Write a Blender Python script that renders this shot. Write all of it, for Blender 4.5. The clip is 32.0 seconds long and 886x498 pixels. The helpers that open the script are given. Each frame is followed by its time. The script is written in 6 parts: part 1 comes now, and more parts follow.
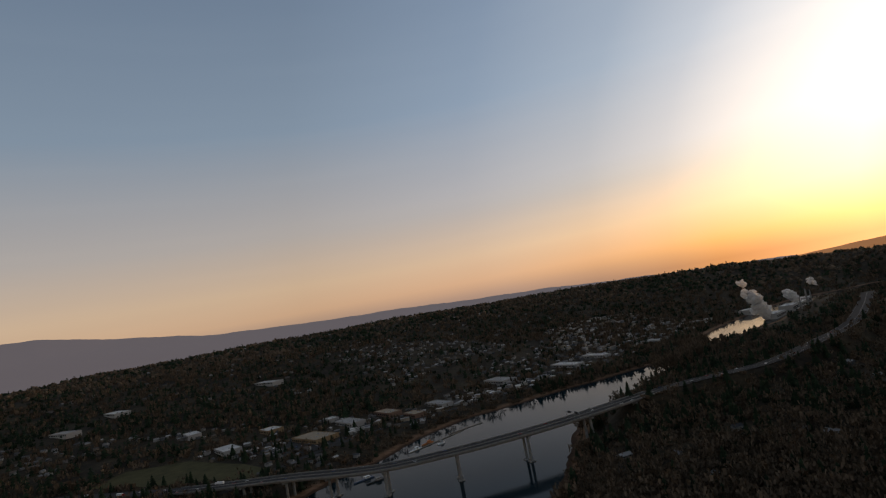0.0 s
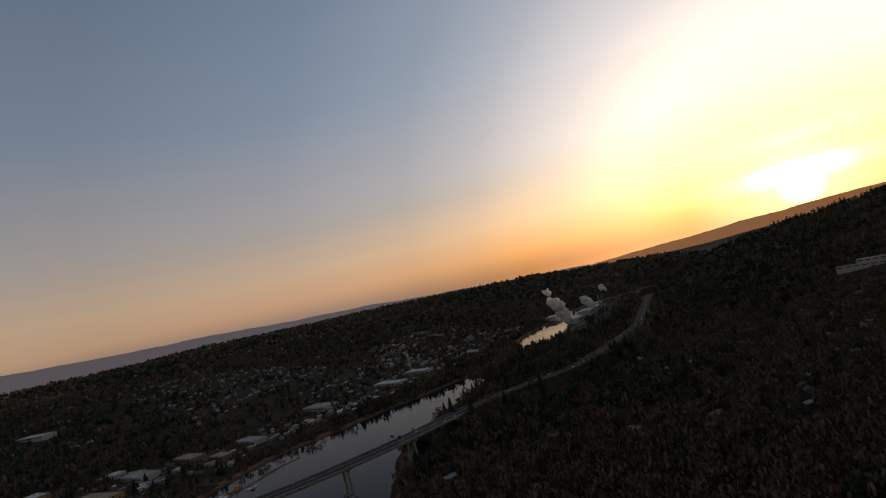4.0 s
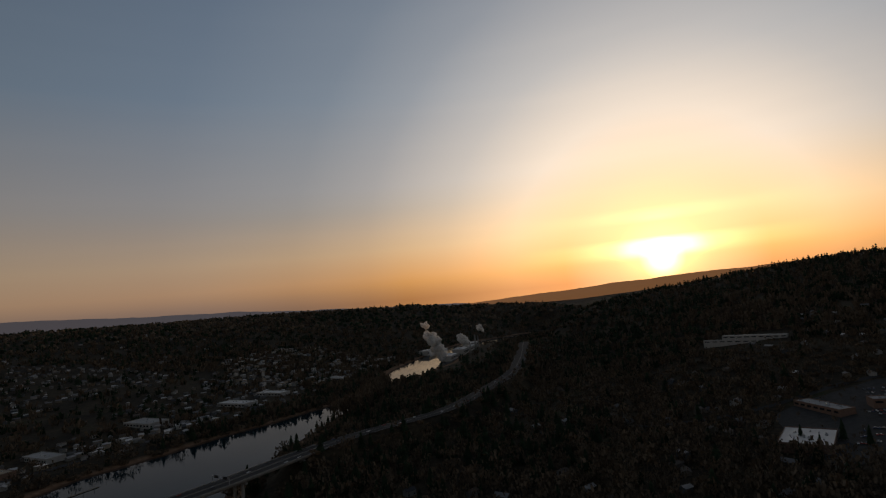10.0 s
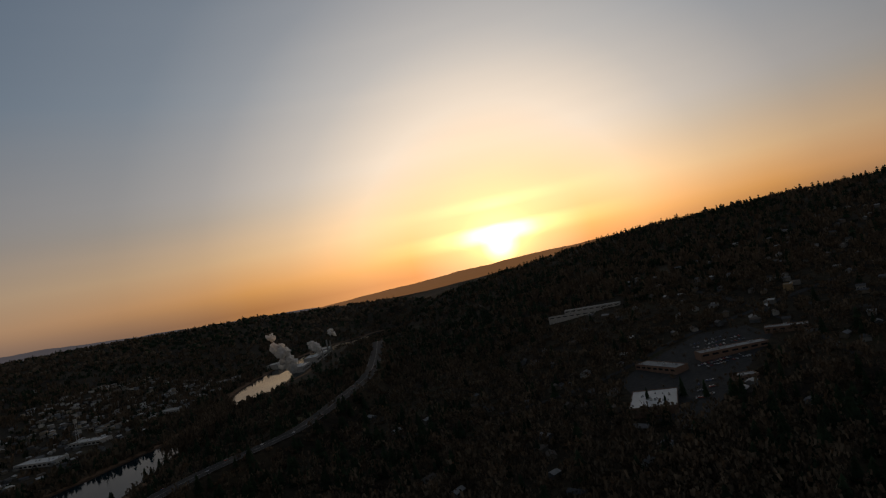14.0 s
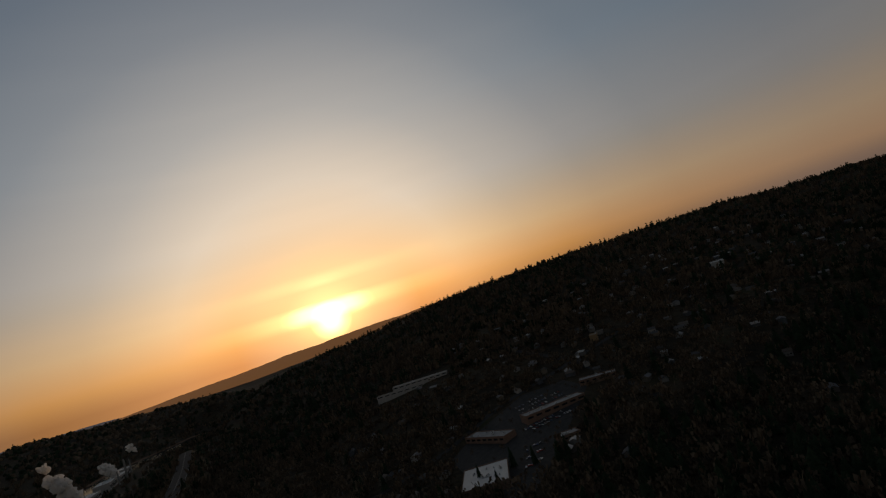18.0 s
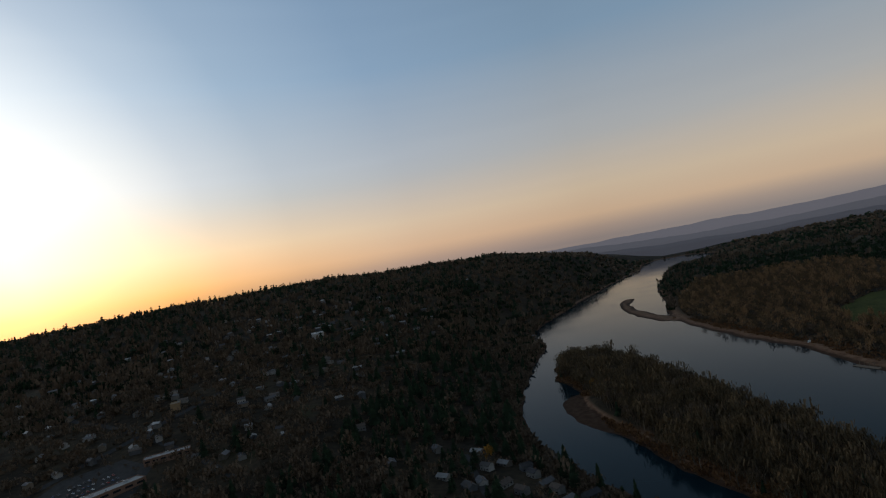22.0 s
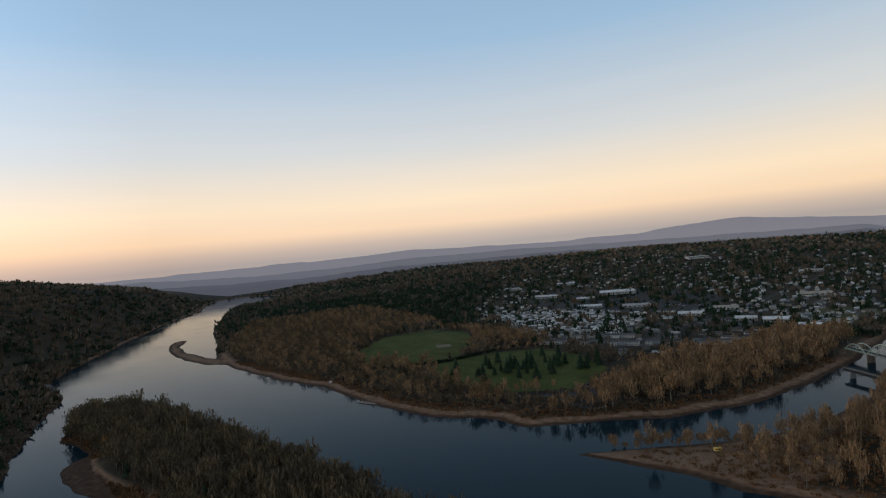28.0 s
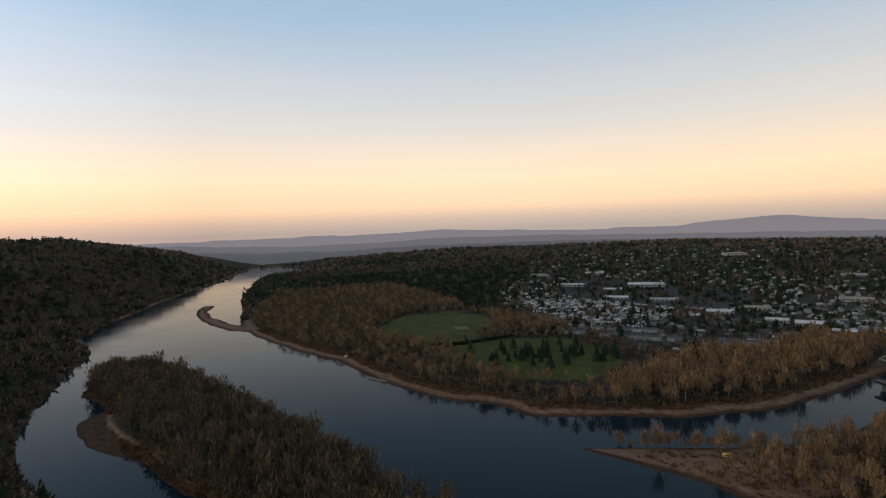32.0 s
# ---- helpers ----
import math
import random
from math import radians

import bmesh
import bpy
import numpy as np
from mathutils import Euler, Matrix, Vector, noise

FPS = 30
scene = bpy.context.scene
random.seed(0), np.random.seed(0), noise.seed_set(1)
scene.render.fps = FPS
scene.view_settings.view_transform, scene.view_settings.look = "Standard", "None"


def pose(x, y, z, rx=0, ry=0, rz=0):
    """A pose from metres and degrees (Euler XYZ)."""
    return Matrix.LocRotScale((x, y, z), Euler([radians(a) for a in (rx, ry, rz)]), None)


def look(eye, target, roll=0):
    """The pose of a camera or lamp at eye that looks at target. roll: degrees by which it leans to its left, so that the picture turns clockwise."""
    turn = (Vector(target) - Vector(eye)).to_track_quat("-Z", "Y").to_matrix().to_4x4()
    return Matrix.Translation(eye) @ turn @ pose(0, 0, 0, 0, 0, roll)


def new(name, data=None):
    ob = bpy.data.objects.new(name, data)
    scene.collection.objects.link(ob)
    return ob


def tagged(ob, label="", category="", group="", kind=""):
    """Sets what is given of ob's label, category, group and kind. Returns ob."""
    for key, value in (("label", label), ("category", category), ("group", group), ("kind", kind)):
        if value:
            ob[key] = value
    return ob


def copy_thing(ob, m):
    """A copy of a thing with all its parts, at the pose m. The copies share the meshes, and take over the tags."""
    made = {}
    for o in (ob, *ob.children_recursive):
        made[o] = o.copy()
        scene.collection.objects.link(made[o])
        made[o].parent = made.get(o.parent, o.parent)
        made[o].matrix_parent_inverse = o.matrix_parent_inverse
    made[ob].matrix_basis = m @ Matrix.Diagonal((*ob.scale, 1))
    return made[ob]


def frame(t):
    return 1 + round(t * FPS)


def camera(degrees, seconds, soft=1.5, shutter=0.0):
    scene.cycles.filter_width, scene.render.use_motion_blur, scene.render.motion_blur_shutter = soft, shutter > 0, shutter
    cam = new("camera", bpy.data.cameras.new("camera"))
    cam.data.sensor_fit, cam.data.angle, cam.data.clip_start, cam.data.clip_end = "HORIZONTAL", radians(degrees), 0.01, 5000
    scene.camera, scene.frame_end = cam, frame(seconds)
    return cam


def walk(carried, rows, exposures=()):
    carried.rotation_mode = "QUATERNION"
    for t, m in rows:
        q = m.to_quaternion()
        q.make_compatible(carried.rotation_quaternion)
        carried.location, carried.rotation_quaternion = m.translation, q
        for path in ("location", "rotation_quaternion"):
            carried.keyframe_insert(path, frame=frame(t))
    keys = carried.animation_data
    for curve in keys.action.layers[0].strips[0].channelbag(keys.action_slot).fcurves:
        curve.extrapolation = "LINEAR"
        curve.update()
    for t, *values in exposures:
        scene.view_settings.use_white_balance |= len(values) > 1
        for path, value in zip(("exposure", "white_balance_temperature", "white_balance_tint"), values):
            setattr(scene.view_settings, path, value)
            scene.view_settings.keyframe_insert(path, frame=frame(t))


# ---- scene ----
# ---- camera ----
cam = camera(76.193, 32.0, soft=1.2)


def aim(x, y, z, heading, tilt, lean):
    """A camera pose: compass heading, upward tilt and lean in degrees."""
    return pose(x, y, z, 0, 0, -heading) @ pose(0, 0, 0, 90 + tilt) @ pose(0, 0, 0, 0, 0, lean)


EYE_Z = 200.0
FLIGHT = [
    (0.0, 0.0, 0.0, 165.40, 6.20, -10.80),
    (0.5, 0.8, -6.4, 167.37, 5.75, -12.11),
    (1.0, 1.6, -12.8, 169.50, 5.10, -10.94),
    (1.5, 1.8, -19.3, 171.31, 4.64, -12.51),
    (2.0, 2.0, -25.8, 173.37, 4.31, -12.05),
    (2.5, 1.3, -32.3, 175.87, 4.09, -14.76),
    (3.0, 0.7, -38.8, 177.39, 4.54, -12.53),
    (3.5, -0.5, -45.5, 180.65, 4.37, -12.27),
    (4.0, -1.7, -52.2, 183.27, 4.12, -13.79),
    (4.5, -2.9, -59.5, 185.53, 4.21, -13.01),
    (6.5, -3.9, -89.8, 192.95, 5.87, -8.35),
    (7.0, -4.8, -97.1, 194.41, 6.29, -8.34),
    (7.5, -6.5, -103.7, 195.42, 6.46, -7.91),
    (8.0, -8.3, -110.4, 195.77, 6.41, -7.46),
    (8.5, -10.5, -116.9, 195.38, 6.17, -6.83),
    (9.0, -12.7, -123.5, 195.50, 5.94, -6.04),
    (9.5, -14.5, -130.4, 195.24, 5.17, -6.10),
    (10.0, -16.3, -137.3, 194.97, 4.76, -5.44),
    (10.5, -18.1, -144.3, 195.06, 4.35, -5.96),
    (11.0, -19.9, -151.3, 196.83, 4.02, -6.86),
    (11.5, -22.4, -157.6, 199.19, 3.00, -11.62),
    (12.0, -24.9, -164.0, 200.33, 2.77, -12.59),
    (12.5, -28.4, -169.4, 203.32, 2.33, -10.79),
    (13.0, -31.9, -174.8, 205.86, 2.14, -11.55),
    (13.5, -36.4, -179.8, 207.52, 2.18, -11.44),
    (14.0, -40.9, -184.9, 210.21, 2.27, -11.70),
    (14.5, -45.9, -189.0, 212.47, 2.61, -12.30),
    (16.5, -67.9, -202.3, 219.83, 7.23, -4.56),
    (17.0, -73.8, -205.2, 221.36, 7.98, -10.59),
    (17.5, -79.8, -206.9, 224.27, 7.72, -16.15),
    (18.0, -85.9, -208.6, 228.79, 5.10, -17.90),
    (18.5, -91.8, -209.9, 234.78, 1.22, -18.41),
    (19.0, -97.7, -211.2, 240.75, -2.87, -17.59),
    (19.5, -102.8, -211.2, 246.30, -4.67, -16.63),
    (20.0, -107.8, -211.3, 251.48, -4.50, -14.62),
    (20.5, -112.1, -211.0, 255.51, -2.66, -13.86),
    (21.0, -116.3, -210.7, 259.62, -0.60, -11.33),
    (21.5, -119.9, -210.0, 263.58, 1.02, -11.21),
    (22.0, -123.6, -209.3, 266.24, 1.67, -10.43),
    (22.5, -126.6, -207.6, 268.85, 1.37, -10.56),
    (23.0, -129.6, -205.9, 272.21, 0.13, -11.68),
    (23.5, -131.5, -203.0, 275.53, -1.32, -14.21),
    (24.0, -133.3, -200.1, 280.78, -2.40, -13.51),
    (24.5, -133.4, -197.3, 287.15, -2.91, -13.29),
    (25.0, -133.5, -194.5, 291.29, -1.95, -12.98),
    (25.5, -132.6, -191.3, 296.13, -0.98, -12.87),
    (26.0, -131.7, -188.1, 299.38, -0.44, -11.12),
    (26.5, -130.4, -184.4, 303.29, -0.28, -9.33),
    (28.5, -123.4, -167.2, 308.18, -0.25, -4.52),
    (29.0, -122.2, -164.2, 308.53, -0.34, -3.31),
    (29.5, -121.8, -161.8, 308.97, -0.88, -1.39),
    (30.0, -121.4, -159.5, 308.50, -1.90, -0.68),
    (30.5, -121.4, -156.8, 307.07, -2.54, -0.96),
    (31.0, -121.4, -154.0, 306.40, -2.55, -0.12),
    (31.5, -121.7, -151.6, 305.22, -2.32, -0.80),
    (32.0, -121.9, -149.2, 304.08, -2.00, -1.88),]
# seconds, stops, and the white balance that drifts as the sun leaves the picture
STOPS = [(0.0, 0.92, 7350, 17), (4.0, 0.55, 7350, 19), (6.5, 0.2, 7250, 17), (9.0, 0.0, 7250, 16), (13.0, 0.0, 7400, 16), (17.0, -0.3, 7500, 15), (18.5, -0.35, 7450, 14), (19.0, -0.3, 7200, 13),
         (20.0, 0.1, 6850, 12), (21.0, 0.62, 6600, 11), (23.0, 1.15, 6450, 8), (24.0, 1.28, 6420, 8), (26.0, 1.66, 6420, 8), (28.5, 1.8, 6500, 9), (30.0, 1.8, 6650, 10), (32.0, 1.9, 7100, 13)]
walk(cam, [(t, aim(x, y, EYE_Z, h, e, r)) for t, x, y, h, e, r in FLIGHT], STOPS)

# ---- sky and sun ----
SUN_AZ, SUN_EL = 216.0, 1.7
SUN_DIR = Vector((math.sin(radians(SUN_AZ)) * math.cos(radians(SUN_EL)), math.cos(radians(SUN_AZ)) * math.cos(radians(SUN_EL)), math.sin(radians(SUN_EL))))

world = bpy.data.worlds.new("dusk_sky")
scene.world = world
world.use_nodes = True
wt = world.node_tree
wt.nodes.clear()


def wnode(kind, **values):
    n = wt.nodes.new(kind)
    for key, value in values.items():
        n.inputs[key].default_value = value
    return n


def wmath(op, a, b=None):
    n = wt.nodes.new("ShaderNodeMath")
    n.operation = op
    for k, v in enumerate((a, b)):
        if v is None:
            continue
        if isinstance(v, (int, float)):
            n.inputs[k].default_value = v
        else:
            wt.links.new(v, n.inputs[k])
    return n.outputs[0]


def wramp(fac, stops):
    n = wt.nodes.new("ShaderNodeValToRGB")
    e = n.color_ramp.elements
    while len(e) > 1:
        e.remove(e[-1])
    e[0].position, e[0].color = stops[0][0], (*stops[0][1], 1)
    for p, c in stops[1:]:
        e.new(p).color = (*c, 1)
    wt.links.new(fac, n.inputs[0])
    return n.outputs[0]


def wmix(kind, fac, a, b):
    n = wt.nodes.new("ShaderNodeMix")
    n.data_type, n.blend_type = "RGBA", kind
    if isinstance(fac, (int, float)):
        n.inputs[0].default_value = fac
    else:
        wt.links.new(fac, n.inputs[0])
    wt.links.new(a, n.inputs[6])
    wt.links.new(b, n.inputs[7])
    return n.outputs[2]


coord = wt.nodes.new("ShaderNodeTexCoord")
split = wt.nodes.new("ShaderNodeSeparateXYZ")
wt.links.new(coord.outputs["Generated"], split.inputs[0])
dot = wt.nodes.new("ShaderNodeVectorMath")
dot.operation = "DOT_PRODUCT"
dot.inputs[1].default_value = SUN_DIR
wt.links.new(coord.outputs["Generated"], dot.inputs[0])
toward = dot.outputs["Value"]
sun_angle = wmath("DIVIDE", wmath("ARCCOSINE", wmath("MINIMUM", toward, 0.999999)), math.pi)
height = wmath("MAXIMUM", split.outputs["Z"], 0.0)

sky = wt.nodes.new("ShaderNodeTexSky")
sky.sky_type, sky.sun_disc = "NISHITA", False
sky.sun_elevation, sky.sun_rotation = radians(SUN_EL), radians(SUN_AZ)
sky.altitude, sky.air_density, sky.dust_density, sky.ozone_density = 200, 1.0, 1.4, 1.5
# base gradient by height, a wide pale aureole with a white core round the sun, orange low down beside it, a grey haze layer on the horizon
base = wramp(height, [(0.0, (0.115, 0.097, 0.084)), (0.018, (0.162, 0.126, 0.098)), (0.042, (0.262, 0.188, 0.120)), (0.087, (0.268, 0.210, 0.144)), (0.174, (0.184, 0.182, 0.174)),
                      (0.342, (0.088, 0.130, 0.174)), (0.56, (0.055, 0.088, 0.132)), (0.70, (0.050, 0.066, 0.086)), (0.95, (0.042, 0.052, 0.064))])
DEG = 1 / 180
aureole = wramp(sun_angle, [(0.0, (6.0, 4.6, 2.2)), (1.0 * DEG, (3.2, 2.5, 1.2)), (1.8 * DEG, (1.35, 0.95, 0.42)), (4 * DEG, (1.05, 0.74, 0.37)), (8 * DEG, (0.87, 0.66, 0.43)), (14 * DEG, (0.70, 0.62, 0.51)),
                            (21 * DEG, (0.385, 0.372, 0.348)), (29 * DEG, (0.175, 0.186, 0.202)), (36 * DEG, (0.086, 0.104, 0.130)), (48 * DEG, (0.034, 0.049, 0.076)), (65 * DEG, (0.012, 0.018, 0.030)), (1.0, (0.0, 0.0, 0.0))])
# a thin sheet of cloud lit white just above the sun
sheet = wramp(height, [(0.0, (0.0, 0.0, 0.0)), (0.030, (0.08, 0.08, 0.08)), (0.044, (1.0, 1.0, 1.0)), (0.056, (1.0, 1.0, 1.0)), (0.066, (0.1, 0.1, 0.1)), (0.090, (0.05, 0.05, 0.05)), (0.099, (0.42, 0.42, 0.42)), (0.106, (0.42, 0.42, 0.42)), (0.116, (0.06, 0.06, 0.06)), (0.15, (0.0, 0.0, 0.0))])
near_sun = wramp(sun_angle, [(0.0, (3.0, 2.5, 1.3)), (2.6 * DEG, (2.2, 1.8, 0.95)), (4.5 * DEG, (0.55, 0.45, 0.20)), (8 * DEG, (0.22, 0.18, 0.08)), (14 * DEG, (0.0, 0.0, 0.0))])
amber = wramp(height, [(0.0, (0.80, 0.36, 0.10)), (0.03, (0.92, 0.52, 0.18)), (0.09, (1.0, 0.84, 0.60)), (0.2, (1.0, 1.0, 1.0))])
beside = wramp(sun_angle, [(0.0, (0.1, 0.1, 0.1)), (4 * DEG, (0.30, 0.30, 0.30)), (9 * DEG, (0.8, 0.8, 0.8)), (25 * DEG, (0.9, 0.9, 0.9)), (45 * DEG, (0.42, 0.42, 0.42)), (72 * DEG, (0.12, 0.12, 0.12)), (95 * DEG, (0, 0, 0))])
# the orange band that lies along the horizon to both sides of the sun
band = wramp(height, [(0.0, (0.4, 0.4, 0.4)), (0.03, (1.0, 1.0, 1.0)), (0.07, (0.9, 0.9, 0.9)), (0.16, (0.0, 0.0, 0.0))])
flank = wramp(sun_angle, [(0.0, (0.0, 0.0, 0.0)), (5 * DEG, (0.05, 0.022, 0.004)), (12 * DEG, (0.13, 0.056, 0.008)), (26 * DEG, (0.115, 0.050, 0.007)), (45 * DEG, (0.045, 0.022, 0.004)), (65 * DEG, (0.0, 0.0, 0.0))])
streak = wt.nodes.new("ShaderNodeTexNoise")
streak_map = wt.nodes.new("ShaderNodeMapping")
streak_map.inputs["Scale"].default_value = (2.0, 2.0, 26.0)
wt.links.new(coord.outputs["Generated"], streak_map.inputs[0])
wt.links.new(streak_map.outputs[0], streak.inputs["Vector"])
streak.inputs["Scale"].default_value, streak.inputs["Detail"].default_value = 1.3, 1.0
cloud = wramp(streak.outputs["Fac"], [(0.0, (0.985, 0.985, 0.99)), (0.5, (1.0, 1.0, 1.0)), (0.75, (1.02, 1.015, 1.01))])
gain = wt.nodes.new("ShaderNodeVectorMath")
gain.operation = "SCALE"
gain.inputs["Scale"].default_value = 0.006
wt.links.new(sky.outputs[0], gain.inputs[0])
total = wmix("ADD", 1.0, wmix("ADD", 1.0, base, aureole), wmix("MULTIPLY", 1.0, sheet, near_sun))
total = wmix("MULTIPLY", beside, total, amber)
total = wmix("ADD", 1.0, total, wmix("MULTIPLY", 1.0, band, flank))
total = wmix("ADD", 1.0, total, gain.outputs[0])
total = wmix("MULTIPLY", 1.0, total, cloud)
back = wnode("ShaderNodeBackground", Strength=1.0)
wt.links.new(total, back.inputs["Color"])
wt.links.new(back.outputs[0], wt.nodes.new("ShaderNodeOutputWorld").inputs[0])

sun = new("sun", bpy.data.lights.new("sun", "SUN"))
sun.data.energy, sun.data.angle, sun.data.color = 0.5, radians(0.55), (1.0, 0.66, 0.38)
sun.matrix_world = look((0, 0, 0), -SUN_DIR)

# ---- materials ----


def material(name, colour, rough=0.85, spread=0.25, scale=0.3, second=None, metal=0.0, bump=0.0, island=0.0, per_object=0.0, spec=0.3):
    """Procedural paint: two noises at two sizes vary the colour, with fine relief; island and per_object vary the value piece by piece."""
    m = bpy.data.materials.new(name)
    m.use_nodes = True
    t = m.node_tree
    b = t.nodes["Principled BSDF"]
    b.inputs["Roughness"].default_value, b.inputs["Metallic"].default_value = rough, metal
    b.inputs["Specular IOR Level"].default_value = spec
    geo = t.nodes.new("ShaderNodeNewGeometry")
    facs = []
    for s, d in ((scale, 4), (scale * 9, 3)):
        n = t.nodes.new("ShaderNodeTexNoise")
        n.inputs["Scale"].default_value, n.inputs["Detail"].default_value = s, d
        t.links.new(geo.outputs["Position"], n.inputs["Vector"])
        facs.append(n.outputs["Fac"])
    add = t.nodes.new("ShaderNodeMath")
    add.operation = "ADD"
    t.links.new(facs[0], add.inputs[0]), t.links.new(facs[1], add.inputs[1])
    half = t.nodes.new("ShaderNodeMath")
    half.operation, half.inputs[1].default_value = "MULTIPLY", 0.5
    t.links.new(add.outputs[0], half.inputs[0])
    ramp = t.nodes.new("ShaderNodeValToRGB")
    e = ramp.color_ramp.elements
    c2 = second or tuple(min(1, c * (1 + spread)) for c in colour)
    c1 = tuple(c * (1 - spread) for c in colour)
    e[0].position, e[0].color, e[1].position, e[1].color = 0.36, (*c1, 1), 0.66, (*c2, 1)
    t.links.new(half.outputs[0], ramp.inputs[0])
    out = ramp.outputs[0]
    for amount, socket in ((island, geo.outputs["Random Per Island"]), (per_object, None)):
        if not amount:
            continue
        if socket is None:
            socket = t.nodes.new("ShaderNodeObjectInfo").outputs["Random"]
        rng = t.nodes.new("ShaderNodeMapRange")
        rng.inputs["To Min"].default_value, rng.inputs["To Max"].default_value = 1 - amount, 1 + amount
        t.links.new(socket, rng.inputs["Value"])
        mul = t.nodes.new("ShaderNodeVectorMath")
        mul.operation = "SCALE"
        t.links.new(out, mul.inputs[0]), t.links.new(rng.outputs[0], mul.inputs["Scale"])
        out = mul.outputs[0]
    t.links.new(out, b.inputs["Base Color"])
    if bump:
        bp = t.nodes.new("ShaderNodeBump")
        bp.inputs["Strength"].default_value, bp.inputs["Distance"].default_value = bump, 0.3
        t.links.new(facs[1], bp.inputs["Height"]), t.links.new(bp.outputs[0], b.inputs["Normal"])
    return m


def island_palette(name, colours, rough=0.8, whole=False):
    """One of several colours for each separate piece of a joined mesh, or for each whole object."""
    m = bpy.data.materials.new(name)
    m.use_nodes = True
    t = m.node_tree
    b = t.nodes["Principled BSDF"]
    b.inputs["Roughness"].default_value, b.inputs["Specular IOR Level"].default_value = rough, 0.3
    geo = t.nodes.new("ShaderNodeNewGeometry")
    ramp = t.nodes.new("ShaderNodeValToRGB")
    ramp.color_ramp.interpolation = "CONSTANT"
    e = ramp.color_ramp.elements
    e[0].color = (*colours[0], 1)
    e[1].position, e[1].color = 1 / len(colours), (*colours[1], 1)
    for k, c in enumerate(colours[2:], 2):
        e.new(k / len(colours)).color = (*c, 1)
    t.links.new(t.nodes.new("ShaderNodeObjectInfo").outputs["Random"] if whole else geo.outputs["Random Per Island"], ramp.inputs[0])
    n = t.nodes.new("ShaderNodeTexNoise")
    n.inputs["Scale"].default_value = 0.4
    t.links.new(geo.outputs["Position"], n.inputs["Vector"])
    mx = t.nodes.new("ShaderNodeMix")
    mx.data_type, mx.blend_type = "RGBA", "OVERLAY"
    mx.inputs[0].default_value = 0.4
    t.links.new(ramp.outputs[0], mx.inputs[6]), t.links.new(n.outputs["Fac"], mx.inputs[7])
    t.links.new(mx.outputs[2], b.inputs["Base Color"])
    return m


